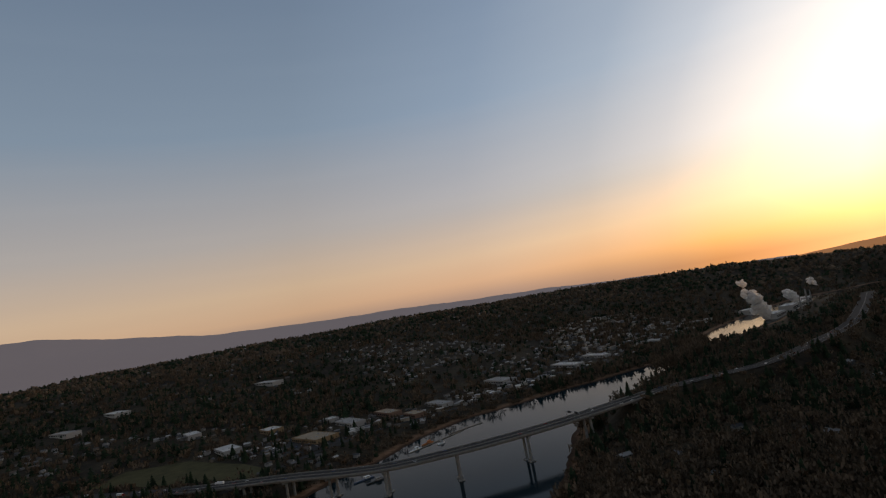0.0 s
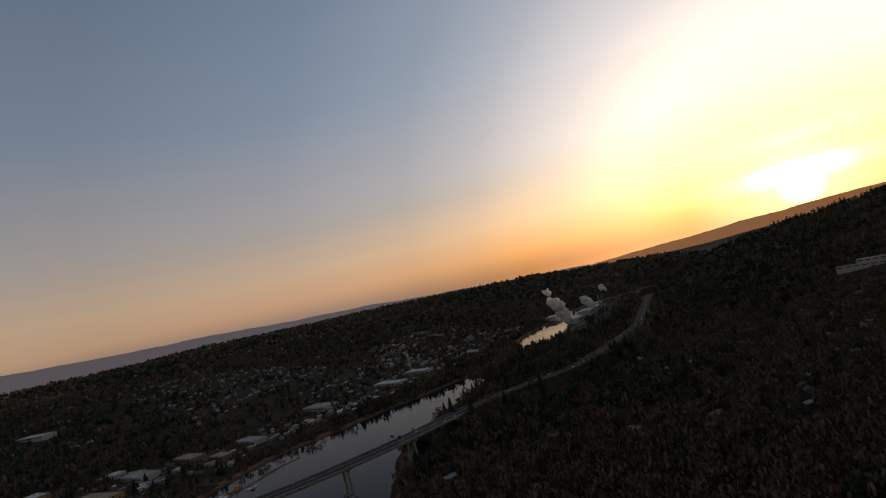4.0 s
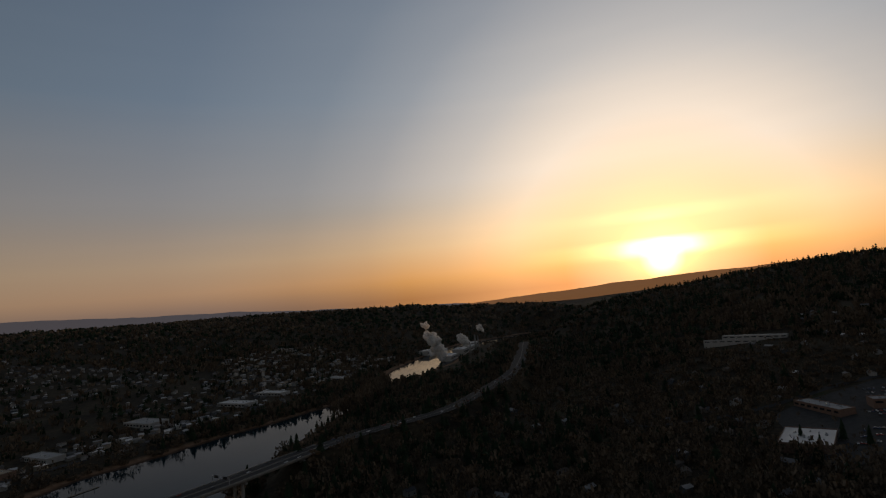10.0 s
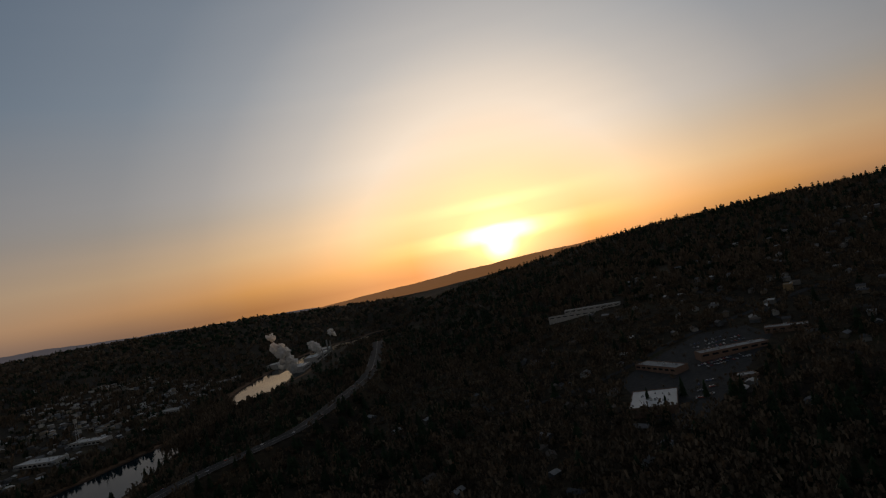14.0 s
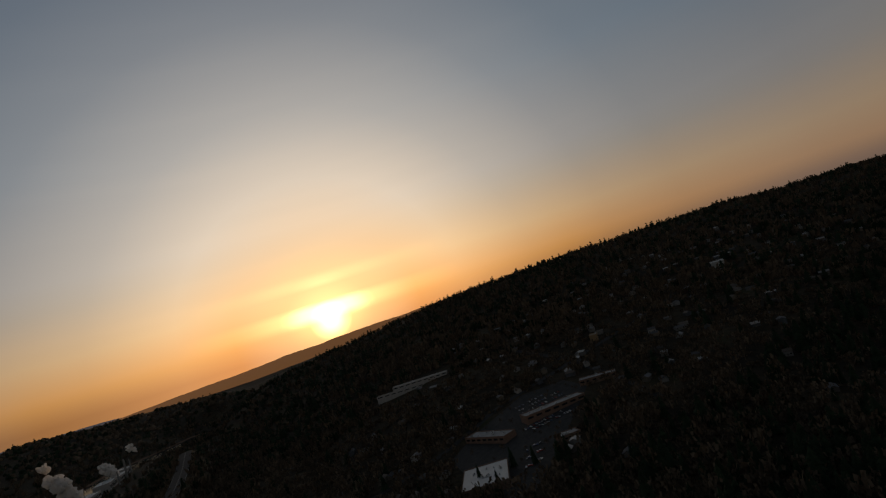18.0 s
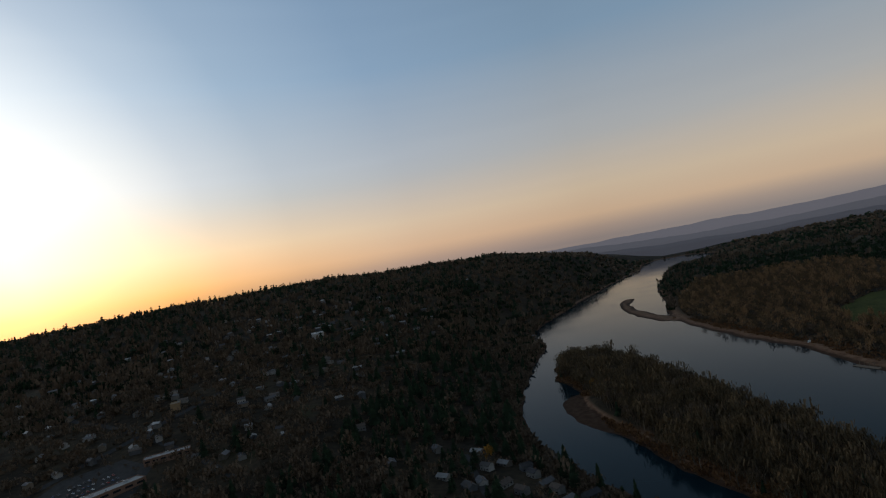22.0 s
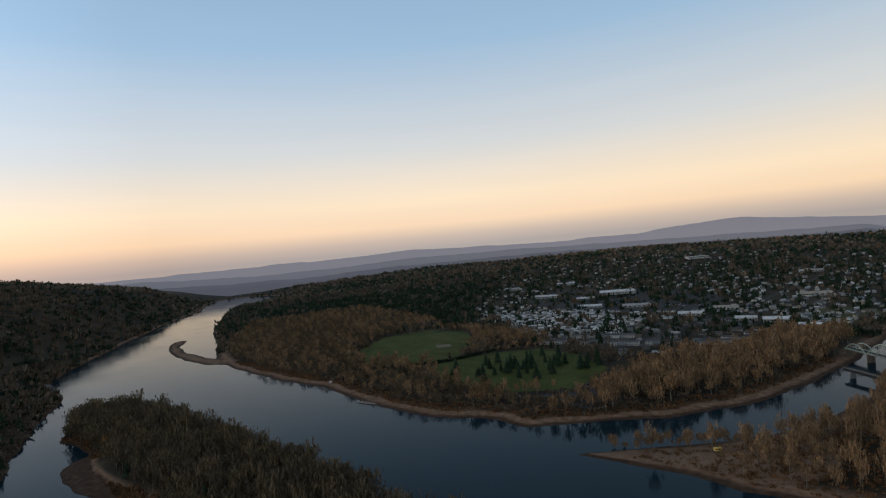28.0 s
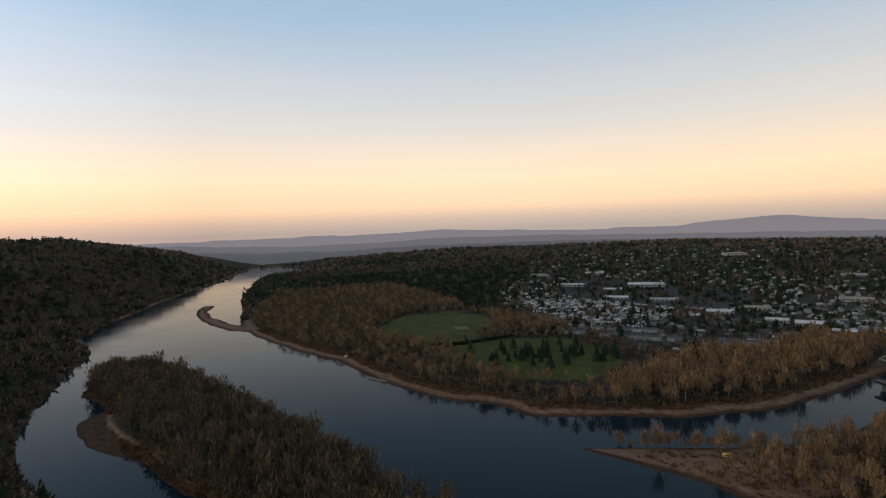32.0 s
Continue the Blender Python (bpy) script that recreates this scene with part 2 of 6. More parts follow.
def ground_material():
    """Gravel and brown silt at the water's edge, then leaf litter, scrub and rough grass."""
    m = bpy.data.materials.new("ground")
    m.use_nodes = True
    t = m.node_tree
    b = t.nodes["Principled BSDF"]
    b.inputs["Roughness"].default_value, b.inputs["Specular IOR Level"].default_value = 0.95, 0.1
    geo = t.nodes.new("ShaderNodeNewGeometry")
    sep = t.nodes.new("ShaderNodeSeparateXYZ")
    t.links.new(geo.outputs["Position"], sep.inputs[0])
    outs = []
    for s, d in ((0.012, 6), (0.14, 5)):
        n = t.nodes.new("ShaderNodeTexNoise")
        n.inputs["Scale"].default_value, n.inputs["Detail"].default_value = s, d
        t.links.new(geo.outputs["Position"], n.inputs["Vector"])
        outs.append(n.outputs["Fac"])

    def ramp(fac, stops):
        r = t.nodes.new("ShaderNodeValToRGB")
        e = r.color_ramp.elements
        e[0].position, e[0].color = stops[0][0], (*stops[0][1], 1)
        e[1].position, e[1].color = stops[-1][0], (*stops[-1][1], 1)
        for p, c in stops[1:-1]:
            e.new(p).color = (*c, 1)
        t.links.new(fac, r.inputs[0])
        return r.outputs[0]

    wood = ramp(outs[0], [(0.32, (0.022, 0.017, 0.012)), (0.5, (0.038, 0.030, 0.019)), (0.62, (0.055, 0.042, 0.026)), (0.75, (0.036, 0.040, 0.018))])
    fine = ramp(outs[1], [(0.3, (0.55, 0.55, 0.55)), (0.7, (1.35, 1.3, 1.25))])
    gravel = ramp(outs[1], [(0.3, (0.115, 0.064, 0.038)), (0.5, (0.205, 0.114, 0.067)), (0.7, (0.28, 0.175, 0.113))])
    half = t.nodes.new("ShaderNodeMath")
    half.operation, half.inputs[1].default_value = "MULTIPLY", 0.55
    t.links.new(sep.outputs["Z"], half.inputs[0])
    soaked = ramp(half.outputs[0], [(0.0, (0.24, 0.23, 0.23)), (0.34, (0.30, 0.29, 0.28)), (0.58, (0.82, 0.80, 0.77)), (1.0, (1.0, 1.0, 1.0))])
    wet = t.nodes.new("ShaderNodeMix")
    wet.data_type, wet.blend_type = "RGBA", "MULTIPLY"
    wet.inputs[0].default_value = 1.0
    t.links.new(gravel, wet.inputs[6]), t.links.new(soaked, wet.inputs[7])
    gravel = wet.outputs[2]
    mul = t.nodes.new("ShaderNodeMix")
    mul.data_type, mul.blend_type = "RGBA", "MULTIPLY"
    mul.inputs[0].default_value = 1.0
    t.links.new(wood, mul.inputs[6]), t.links.new(fine, mul.inputs[7])
    wob = t.nodes.new("ShaderNodeMath")
    wob.operation, wob.inputs[1].default_value, wob.inputs[2].default_value = "MULTIPLY_ADD", 1.6, 0.0
    t.links.new(outs[1], wob.inputs[0]), t.links.new(sep.outputs["Z"], wob.inputs[2])
    shore = t.nodes.new("ShaderNodeMapRange")
    shore.inputs["From Min"].default_value, shore.inputs["From Max"].default_value = 2.4, 4.2
    t.links.new(wob.outputs[0], shore.inputs["Value"])
    mx = t.nodes.new("ShaderNodeMix")
    mx.data_type = "RGBA"
    t.links.new(shore.outputs[0], mx.inputs[0]), t.links.new(gravel, mx.inputs[6]), t.links.new(mul.outputs[2], mx.inputs[7])
    t.links.new(mx.outputs[2], b.inputs["Base Color"])
    bp = t.nodes.new("ShaderNodeBump")
    bp.inputs["Strength"].default_value, bp.inputs["Distance"].default_value = 0.6, 1.0
    t.links.new(outs[1], bp.inputs["Height"]), t.links.new(bp.outputs[0], b.inputs["Normal"])
    return m


def water_material():
    m = bpy.data.materials.new("river_water")
    m.use_nodes = True
    t = m.node_tree
    b = t.nodes["Principled BSDF"]
    b.inputs["Base Color"].default_value = (0.004, 0.015, 0.021, 1)
    b.inputs["Roughness"].default_value, b.inputs["IOR"].default_value = 0.10, 1.13
    b.inputs["Specular IOR Level"].default_value = 0.4
    geo = t.nodes.new("ShaderNodeNewGeometry")
    n1 = t.nodes.new("ShaderNodeTexNoise")
    n1.inputs["Scale"].default_value, n1.inputs["Detail"].default_value = 0.35, 3
    n2 = t.nodes.new("ShaderNodeTexNoise")
    n2.inputs["Scale"].default_value, n2.inputs["Detail"].default_value = 0.012, 3
    for n in (n1, n2):
        t.links.new(geo.outputs["Position"], n.inputs["Vector"])
    rg = t.nodes.new("ShaderNodeMapRange")
    rg.inputs["From Min"].default_value, rg.inputs["From Max"].default_value = 0.35, 0.7
    rg.inputs["To Min"].default_value, rg.inputs["To Max"].default_value = 0.05, 0.14
    t.links.new(n2.outputs["Fac"], rg.inputs["Value"]), t.links.new(rg.outputs[0], b.inputs["Roughness"])
    bp = t.nodes.new("ShaderNodeBump")
    bp.inputs["Strength"].default_value, bp.inputs["Distance"].default_value = 0.16, 0.12
    t.links.new(n1.outputs["Fac"], bp.inputs["Height"]), t.links.new(bp.outputs[0], b.inputs["Normal"])
    return m


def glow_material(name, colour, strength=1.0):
    """Distant hills as a plain backdrop; emission stands in for the evening haze."""
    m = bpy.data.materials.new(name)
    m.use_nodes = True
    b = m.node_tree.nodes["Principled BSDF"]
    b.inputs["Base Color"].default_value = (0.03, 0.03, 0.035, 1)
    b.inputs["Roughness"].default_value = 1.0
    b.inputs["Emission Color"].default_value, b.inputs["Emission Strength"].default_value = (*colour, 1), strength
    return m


GROUND = ground_material()
WATER = water_material()
LAWN = material("lawn", (0.046, 0.060, 0.012), 0.95, 0.38, 0.035, second=(0.078, 0.084, 0.020), bump=0.2, spec=0.1)
MEADOW = material("dry_meadow", (0.070, 0.064, 0.028), 0.95, 0.3, 0.05, bump=0.2, spec=0.1)
ASPHALT = material("asphalt", (0.046, 0.044, 0.043), 0.9, 0.25, 0.2, spec=0.1)
PALE_LOT = material("parking_asphalt", (0.048, 0.046, 0.044), 0.9, 0.3, 0.15, spec=0.1)
CONCRETE = material("concrete", (0.25, 0.24, 0.22), 0.85, 0.22, 0.25, bump=0.15)
DARK_STEEL = material("dark_steel", (0.045, 0.042, 0.04), 0.6, 0.3, 0.5, metal=0.5)
PAINT_WHITE = material("road_paint", (0.24, 0.235, 0.225), 0.7, 0.1, 0.5)
CONIFER = material("conifer_needles", (0.018, 0.030, 0.015), 0.9, 0.4, 0.08, island=0.35, spec=0.1)
TWIGS = material("bare_twigs", (0.245, 0.155, 0.086), 0.95, 0.35, 0.03, second=(0.35, 0.205, 0.102), island=0.35, spec=0.05)
TWIGS_ISLAND = material("olive_grey_twigs", (0.112, 0.085, 0.052), 0.95, 0.38, 0.03, second=(0.172, 0.118, 0.064), island=0.35, spec=0.05)
BRUSH = material("russet_brush", (0.155, 0.083, 0.042), 0.95, 0.35, 0.05, second=(0.225, 0.118, 0.056), island=0.4, spec=0.05)
PALE_BARK = material("pale_bark", (0.17, 0.138, 0.10), 0.95, 0.3, 0.1, island=0.3, spec=0.1)
TWIGS_GREY = material("grey_twigs", (0.112, 0.082, 0.056), 0.95, 0.35, 0.03, island=0.35, spec=0.05)
LEAF_GOLD = material("golden_leaves", (0.30, 0.155, 0.030), 0.9, 0.3, 0.1, island=0.3, spec=0.1)
BARK = material("bark", (0.115, 0.09, 0.066), 0.95, 0.3, 0.3, bump=0.4, spec=0.1)
ROOFS = [(0.20, 0.195, 0.195), (0.08, 0.075, 0.075), (0.30, 0.29, 0.28), (0.13, 0.10, 0.08), (0.16, 0.155, 0.155), (0.42, 0.41, 0.39), (0.06, 0.06, 0.065), (0.10, 0.095, 0.09)]
WALLS = [(0.42, 0.40, 0.36), (0.22, 0.19, 0.16), (0.58, 0.56, 0.52), (0.28, 0.27, 0.25), (0.33, 0.27, 0.20), (0.18, 0.19, 0.20), (0.24, 0.20, 0.15)]
ROOF_SOUP, WALL_SOUP = island_palette("house_roofs", ROOFS), island_palette("house_walls", WALLS)
# Darker palettes for far, valley and hillside houses; walls at half value.
DIM_ROOFS = island_palette("darker_roofs", [(0.15, 0.145, 0.145), (0.07, 0.066, 0.066), (0.24, 0.232, 0.224), (0.105, 0.082, 0.066), (0.12, 0.116, 0.116), (0.40, 0.39, 0.37), (0.055, 0.055, 0.06), (0.085, 0.08, 0.076)])
DIM_WALLS = island_palette("darker_walls", [tuple(0.5 * c for c in p) for p in WALLS])
WHITE_SOUP = island_palette("pale_metal_roofs", [(0.52, 0.50, 0.47), (0.28, 0.27, 0.26), (0.62, 0.60, 0.57), (0.15, 0.145, 0.14), (0.42, 0.39, 0.35), (0.20, 0.18, 0.16)], 0.5)
ROOF_ONE, WALL_ONE = island_palette("shingle_roof", [tuple(0.62 * c for c in p) for p in ROOFS], whole=True), island_palette("painted_siding", [tuple(0.52 * c for c in p) for p in WALLS], whole=True)
CAR_PAINT = island_palette("car_paint", [(0.62, 0.62, 0.62), (0.05, 0.05, 0.055), (0.75, 0.75, 0.74), (0.25, 0.26, 0.28), (0.35, 0.04, 0.03), (0.05, 0.09, 0.2)], 0.3, whole=True)
MEMBRANE = material("white_roof_membrane", (0.52, 0.51, 0.49), 0.6, 0.12, 0.08)
GREY_ROOF = material("grey_gravel_roof", (0.30, 0.295, 0.285), 0.85, 0.2, 0.1)
TAN_ROOF = material("tan_gravel_roof", (0.30, 0.24, 0.17), 0.85, 0.2, 0.1)
PALE_WALL = material("pale_stucco", (0.36, 0.34, 0.31), 0.85, 0.12, 0.3)
ORANGE_WALL = material("ochre_cladding", (0.27, 0.18, 0.095), 0.8, 0.15, 0.3)
BRICK_WALL = material("brick_wall", (0.20, 0.12, 0.085), 0.9, 0.2, 0.5)
GLASS = material("dark_window_glass", (0.02, 0.022, 0.025), 0.08, 0.2, 0.5, spec=0.6)
RUBBER = material("tyre_rubber", (0.02, 0.02, 0.02), 0.9, 0.2, 2.0)
STEEL_GREY = material("galvanised_steel", (0.42, 0.42, 0.42), 0.45, 0.2, 0.5, metal=0.6)
PALE_GREEN = material("pale_green_bridge_paint", (0.36, 0.38, 0.30), 0.7, 0.15, 0.4)
TIMBER = material("weathered_timber", (0.20, 0.155, 0.11), 0.9, 0.25, 0.6, bump=0.3)
HULL = material("dark_blue_hull", (0.05, 0.075, 0.12), 0.4, 0.2, 0.5)
RUST = material("rust_orange_metal", (0.46, 0.16, 0.05), 0.7, 0.25, 0.4)
YELLOW = material("yellow_canvas", (0.75, 0.52, 0.12), 0.8, 0.12, 0.8)
CANVAS_WHITE = material("white_fibreglass", (0.78, 0.77, 0.74), 0.4, 0.08, 0.8)


def steam_material():
    m = bpy.data.materials.new("steam")
    m.use_nodes = True
    t = m.node_tree
    b = t.nodes["Principled BSDF"]
    b.inputs["Base Color"].default_value, b.inputs["Roughness"].default_value = (0.92, 0.90, 0.88, 1), 1.0
    b.inputs["Specular IOR Level"].default_value = 0.0
    tr = t.nodes.new("ShaderNodeBsdfTranslucent")
    tr.inputs[0].default_value = (0.95, 0.90, 0.84, 1)
    clear = t.nodes.new("ShaderNodeBsdfTransparent")
    last = b.outputs[0]
    for amount, node in ((0.6, tr), (0.4, clear)):
        mx = t.nodes.new("ShaderNodeMixShader")
        mx.inputs[0].default_value = amount
        t.links.new(last, mx.inputs[1]), t.links.new(node.outputs[0], mx.inputs[2])
        last = mx.outputs[0]
    t.links.new(last, t.nodes["Material Output"].inputs[0])
    return m


STEAM = steam_material()

# ---- plan of river and land ----
MAIN_RIVER = [(-75, -1215), (-27, -1098), (5, -1050), (44, -955), (72, -880), (80, -760), (82, -660), (88, -597), (110, -400), (120, -200), (60, -60), (-100, -15),
              (-300, -50), (-420, -76), (-520, -106), (-600, -146), (-690, -178), (-770, -194), (-840, -200), (-937, -186), (-1111, -156), (-1250, -122), (-1330, -108), (-1405, -128),
              (-1445, -128), (-1530, -114), (-1650, -70), (-2035, 92), (-2490, 292), (-2790, 445), (-3020, 560), (-3380, 670), (-3620, 830), (-3600, 1010), (-3350, 1060),
              (-3080, 960), (-2940, 800), (-2840, 655), (-2640, 560), (-2350, 455), (-2066, 347), (-1840, 285), (-1600, 228), (-1480, 190), (-1335, 162), (-1170, 166), (-1030, 180), (-935, 200), (-800, 196), (-725, 201), (-680, 212), (-620, 246), (-560, 254), (-510, 312), (-460, 365), (-418, 450),
              (-400, 545), (-395, 690), (-400, 840), (-420, 1000), (-430, 1150), (-370, 1150), (-360, 1000), (-345, 840), (-338, 640), (-332, 520), (-347, 415), (-385, 333), (-445, 258),
              (-478, 222), (-404, 238), (-372, 249), (-330, 247), (-250, 262), (-50, 270), (200, 200), (390, 0), (450, -300), (425, -600), (400, -725), (360, -810),
              (335, -920), (290, -1010), (215, -1075), (110, -1175), (0, -1262), (-72, -1330), (-122, -1405), (-135, -1340)]
UPPER_RIVER = [(-75, -1215), (-120, -1290), (-176, -1495), (-248, -1560), (-321, -1625), (-442, -1784), (-520, -1950), (-640, -2200), (-780, -2310), (-1000, -2400),
               (-1000, -2520), (-864, -2455), (-692, -2395), (-540, -2230), (-421, -2036), (-350, -1925), (-269, -1769), (-200, -1570), (-128, -1405), (-72, -1330)]
ISLAND = [(-980, -136), (-1060, -126), (-1120, -88), (-1085, -28), (-915, 8), (-770, 30), (-690, 42), (-612, 56), (-530, 56), (-470, 58), (-441, 69), (-392, 60),
          (-412, 34), (-438, 34), (-450, 0), (-478, -32), (-545, -56), (-600, -78), (-655, -92), (-700, -104), (-728, -122), (-770, -138), (-808, -144), (-852, -142), (-880, -132), (-884, -112), (-940, -120)]
MUD_TONGUE = [(-660, -76), (-720, -94), (-830, -108), (-905, -106), (-905, -165), (-690, -150)]
HOOK_BAR = [(-1300, 172), (-1358, 140), (-1438, 127), (-1514, 122), (-1608, 124), (-1708, 136), (-1834, 172), (-1868, 204), (-1836, 214), (-1740, 172), (-1590, 150), (-1542, 160), (-1459, 162), (-1350, 190)]
FREEWAY = [(1500, -640, 22), (1000, -745, 16), (800, -735, 15), (630, -702, 18), (450, -672, 26), (305, -645, 31), (217, -668, 33), (137, -710, 34), (65, -765, 34), (-11, -835, 34),
           (-90, -895, 34), (-212, -950, 36), (-310, -1050, 40), (-400, -1160, 44), (-485, -1320, 50), (-590, -1550, 60)]
CENTRE = (-80.0, -150.0)


def poly_sd(px, py, poly):
    """Signed distance to a polygon, negative inside."""
    best = np.full(px.shape, 1e18)
    inside = np.zeros(px.shape, bool)
    n = len(poly)
    for k in range(n):
        (ax, ay), (bx, by) = poly[k], poly[(k + 1) % n]
        ex, ey = bx - ax, by - ay
        wx, wy = px - ax, py - ay
        s = np.clip((wx * ex + wy * ey) / (ex * ex + ey * ey), 0, 1)
        best = np.minimum(best, (wx - s * ex) ** 2 + (wy - s * ey) ** 2)
        if ay != by:
            inside ^= ((ay > py) != (by > py)) & (px < ex * (py - ay) / ey + ax)
    d = np.sqrt(best)
    return np.where(inside, -d, d)


def line_near(px, py, line):
    """Distance to a polyline with heights, and the height at the nearest point."""
    best, z = np.full(px.shape, 1e18), np.zeros(px.shape)
    for (ax, ay, az), (bx, by, bz) in zip(line, line[1:]):
        ex, ey = bx - ax, by - ay
        s = np.clip(((px - ax) * ex + (py - ay) * ey) / (ex * ex + ey * ey), 0, 1)
        d = (px - ax - s * ex) ** 2 + (py - ay - s * ey) ** 2
        z = np.where(d < best, az + s * (bz - az), z)
        best = np.minimum(best, d)
    return np.sqrt(best), z


def curve_points(line, steps=8):
    """A Catmull-Rom line through the given points."""
    p = [np.array(v, float) for v in line]
    p = [2 * p[0] - p[1], *p, 2 * p[-1] - p[-2]]
    out = []
    for a, b, c, d in zip(p, p[1:], p[2:], p[3:]):
        for k in range(steps):
            s = k / steps
            out.append(0.5 * (2 * b + (c - a) * s + (2 * a - 5 * b + 4 * c - d) * s * s + (3 * b - a - 3 * c + d) * s ** 3))
    out.append(p[-2])
    return [tuple(v) for v in out]


ROAD_LINE = curve_points(FREEWAY)
WEST_ROAD, EAST_ROAD = [p for p in ROAD_LINE if p[0] < -20], [p for p in ROAD_LINE if p[0] > 640]

# rolling ground by compass bearing: bearing, where the rise starts, its foot height, distance of the crest, height of the crest
BEARINGS = np.array([0, 100, 125, 150, 165, 176, 190, 200, 207, 213, 222, 230, 237, 243, 254, 262, 270, 278, 286, 296, 310, 324, 334, 344, 360.0])
RISE_AT = np.array([900, 900, 1000, 1050, 1250, 1500, 2300, 2600, 1500, 640, 480, 450, 450, 450, 450, 500, 700, 900, 1100, 1300, 1500, 1500, 1500, 1300, 900.0])
FOOT_Z = np.array([12, 12, 12, 12, 12, 12, 12, 14, 20, 24, 26, 26, 26, 26, 24, 20, 14, 10, 9, 9, 9, 10, 11, 12, 12.0])
CREST_AT = np.array([3800, 3800, 3600, 3600, 3600, 3500, 3500, 3400, 2500, 2250, 2250, 2200, 2100, 2100, 2300, 2600, 2900, 3200, 3600, 3700, 3700, 3700, 3700, 3700, 3800.0])
CREST_Z = np.array([150, 170, 205, 210, 202, 190, 158, 108, 98, 134, 176, 202, 216, 216, 222, 212, 200, 128, 18, 40, 74, 84, 80, 70, 150.0])


def noise2(x, y, scale, seed):
    """Smooth value noise on arrays."""
    rng = np.random.RandomState(seed)
    table = rng.rand(64, 64)
    u, v = x / scale, y / scale
    iu, iv = np.floor(u).astype(int), np.floor(v).astype(int)
    fu, fv = u - iu, v - iv
    fu, fv = fu * fu * (3 - 2 * fu), fv * fv * (3 - 2 * fv)
    a, b = table[iu % 64, iv % 64], table[(iu + 1) % 64, iv % 64]
    c, d = table[iu % 64, (iv + 1) % 64], table[(iu + 1) % 64, (iv + 1) % 64]
    return (a * (1 - fu) + b * fu) * (1 - fv) + (c * (1 - fu) + d * fu) * fv - 0.5


def land_distance(x, y):
    """How far inside the land a point lies; negative over water."""
    wet = np.minimum(poly_sd(x, y, MAIN_RIVER), poly_sd(x, y, UPPER_RIVER))
    wobble = 7 * noise2(x, y, 38, 5) + 4 * noise2(x, y, 14, 6)
    return np.maximum(np.maximum(wet, -poly_sd(x, y, ISLAND)), -poly_sd(x, y, HOOK_BAR)) + wobble


def ground_z(x, y, d=None):
    x, y = np.asarray(x, float), np.asarray(y, float)
    if d is None:
        d = land_distance(x, y)
    dx, dy = x - CENTRE[0], y - CENTRE[1]
    r, az = np.hypot(dx, dy), np.degrees(np.arctan2(dx, dy)) % 360
    r0, zf, rc, zc = (np.interp(az, BEARINGS, a) for a in (RISE_AT, FOOT_Z, CREST_AT, CREST_Z))
    s = np.clip((r - r0) / (rc - r0), 0, 1)
    s = s * s * (3 - 2 * s) * 0.7 + s * 0.3
    hill = zf + (zc - zf) * s - np.clip((r - rc) / 1500, 0, 1) * 30
    hill += (18 * noise2(x, y, 420, 1) + 7 * noise2(x, y, 130, 2)) * np.clip((r - 500) / 1500, 0, 1)
    flat = np.clip(d / 260, 0, 1)
    bank = np.where(d < 0, np.maximum(d * 0.12, -5), np.minimum(d * 0.10, 2.4) + np.clip((d - 24) / 30, 0, 1) * 3.5)
    z = bank + np.maximum(hill - 6, 0) * flat * flat * (3 - 2 * flat)
    low = np.clip(-poly_sd(x, y, ISLAND) / 10, 0, 1)
    z = np.where(low > 0, np.minimum(z, 5.0 + noise2(x, y, 40, 9)), z)
    mud = np.clip(-poly_sd(x, y, MUD_TONGUE) / 8, 0, 1)
    z = np.where((mud > 0) & (z > 0), z * (1 - mud) + np.minimum(z, 0.55) * mud, z)
    for road in (WEST_ROAD, EAST_ROAD):
        dist, rz = line_near(x, y, road)
        w = np.clip((46 - dist) / 30, 0, 1) * np.clip((d - 2) / 30, 0, 1)
        z = z * (1 - w) + (rz - 0.5) * w
    return z


def gz(x, y):
    return float(ground_z(np.array([x]), np.array([y]))[0])


# ---- builders ----


def link_mesh(name, verts, faces, mats, parent=None, mat_index=None, smooth=False, label=""):
    me = bpy.data.meshes.new(name)
    verts = np.asarray(verts, np.float32)
    faces = np.asarray(faces, np.int32)
    k = faces.shape[1]
    me.vertices.add(len(verts))
    me.vertices.foreach_set("co", verts.ravel())
    me.loops.add(faces.size)
    me.loops.foreach_set("vertex_index", faces.ravel())
    me.polygons.add(len(faces))
    me.polygons.foreach_set("loop_start", np.arange(0, faces.size, k, dtype=np.int32))
    for m in mats if isinstance(mats, (list, tuple)) else [mats]:
        me.materials.append(m)
    if mat_index is not None:
        me.polygons.foreach_set("material_index", np.asarray(mat_index, np.int32))
    if smooth:
        me.polygons.foreach_set("use_smooth", np.ones(len(faces), bool))
    me.update(calc_edges=True)
    ob = new(name, me)
    if parent is not None:
        ob.parent = parent
    if label:
        tagged(ob, label)
    return ob


def part(name, bm, mat, parent, label=""):
    """Links a bmesh as one mesh object under a thing or a part."""
    me = bpy.data.meshes.new(name)
    bm.to_mesh(me)
    bm.free()
    me.materials.append(mat)
    ob = new(name, me)
    if parent is not None:
        ob.parent = parent
    if label:
        tagged(ob, label)
    return ob


def empty(name, x, y, z, turn=0.0):
    ob = new(name)
    ob.matrix_basis = pose(x, y, z, 0, 0, turn)
    return ob


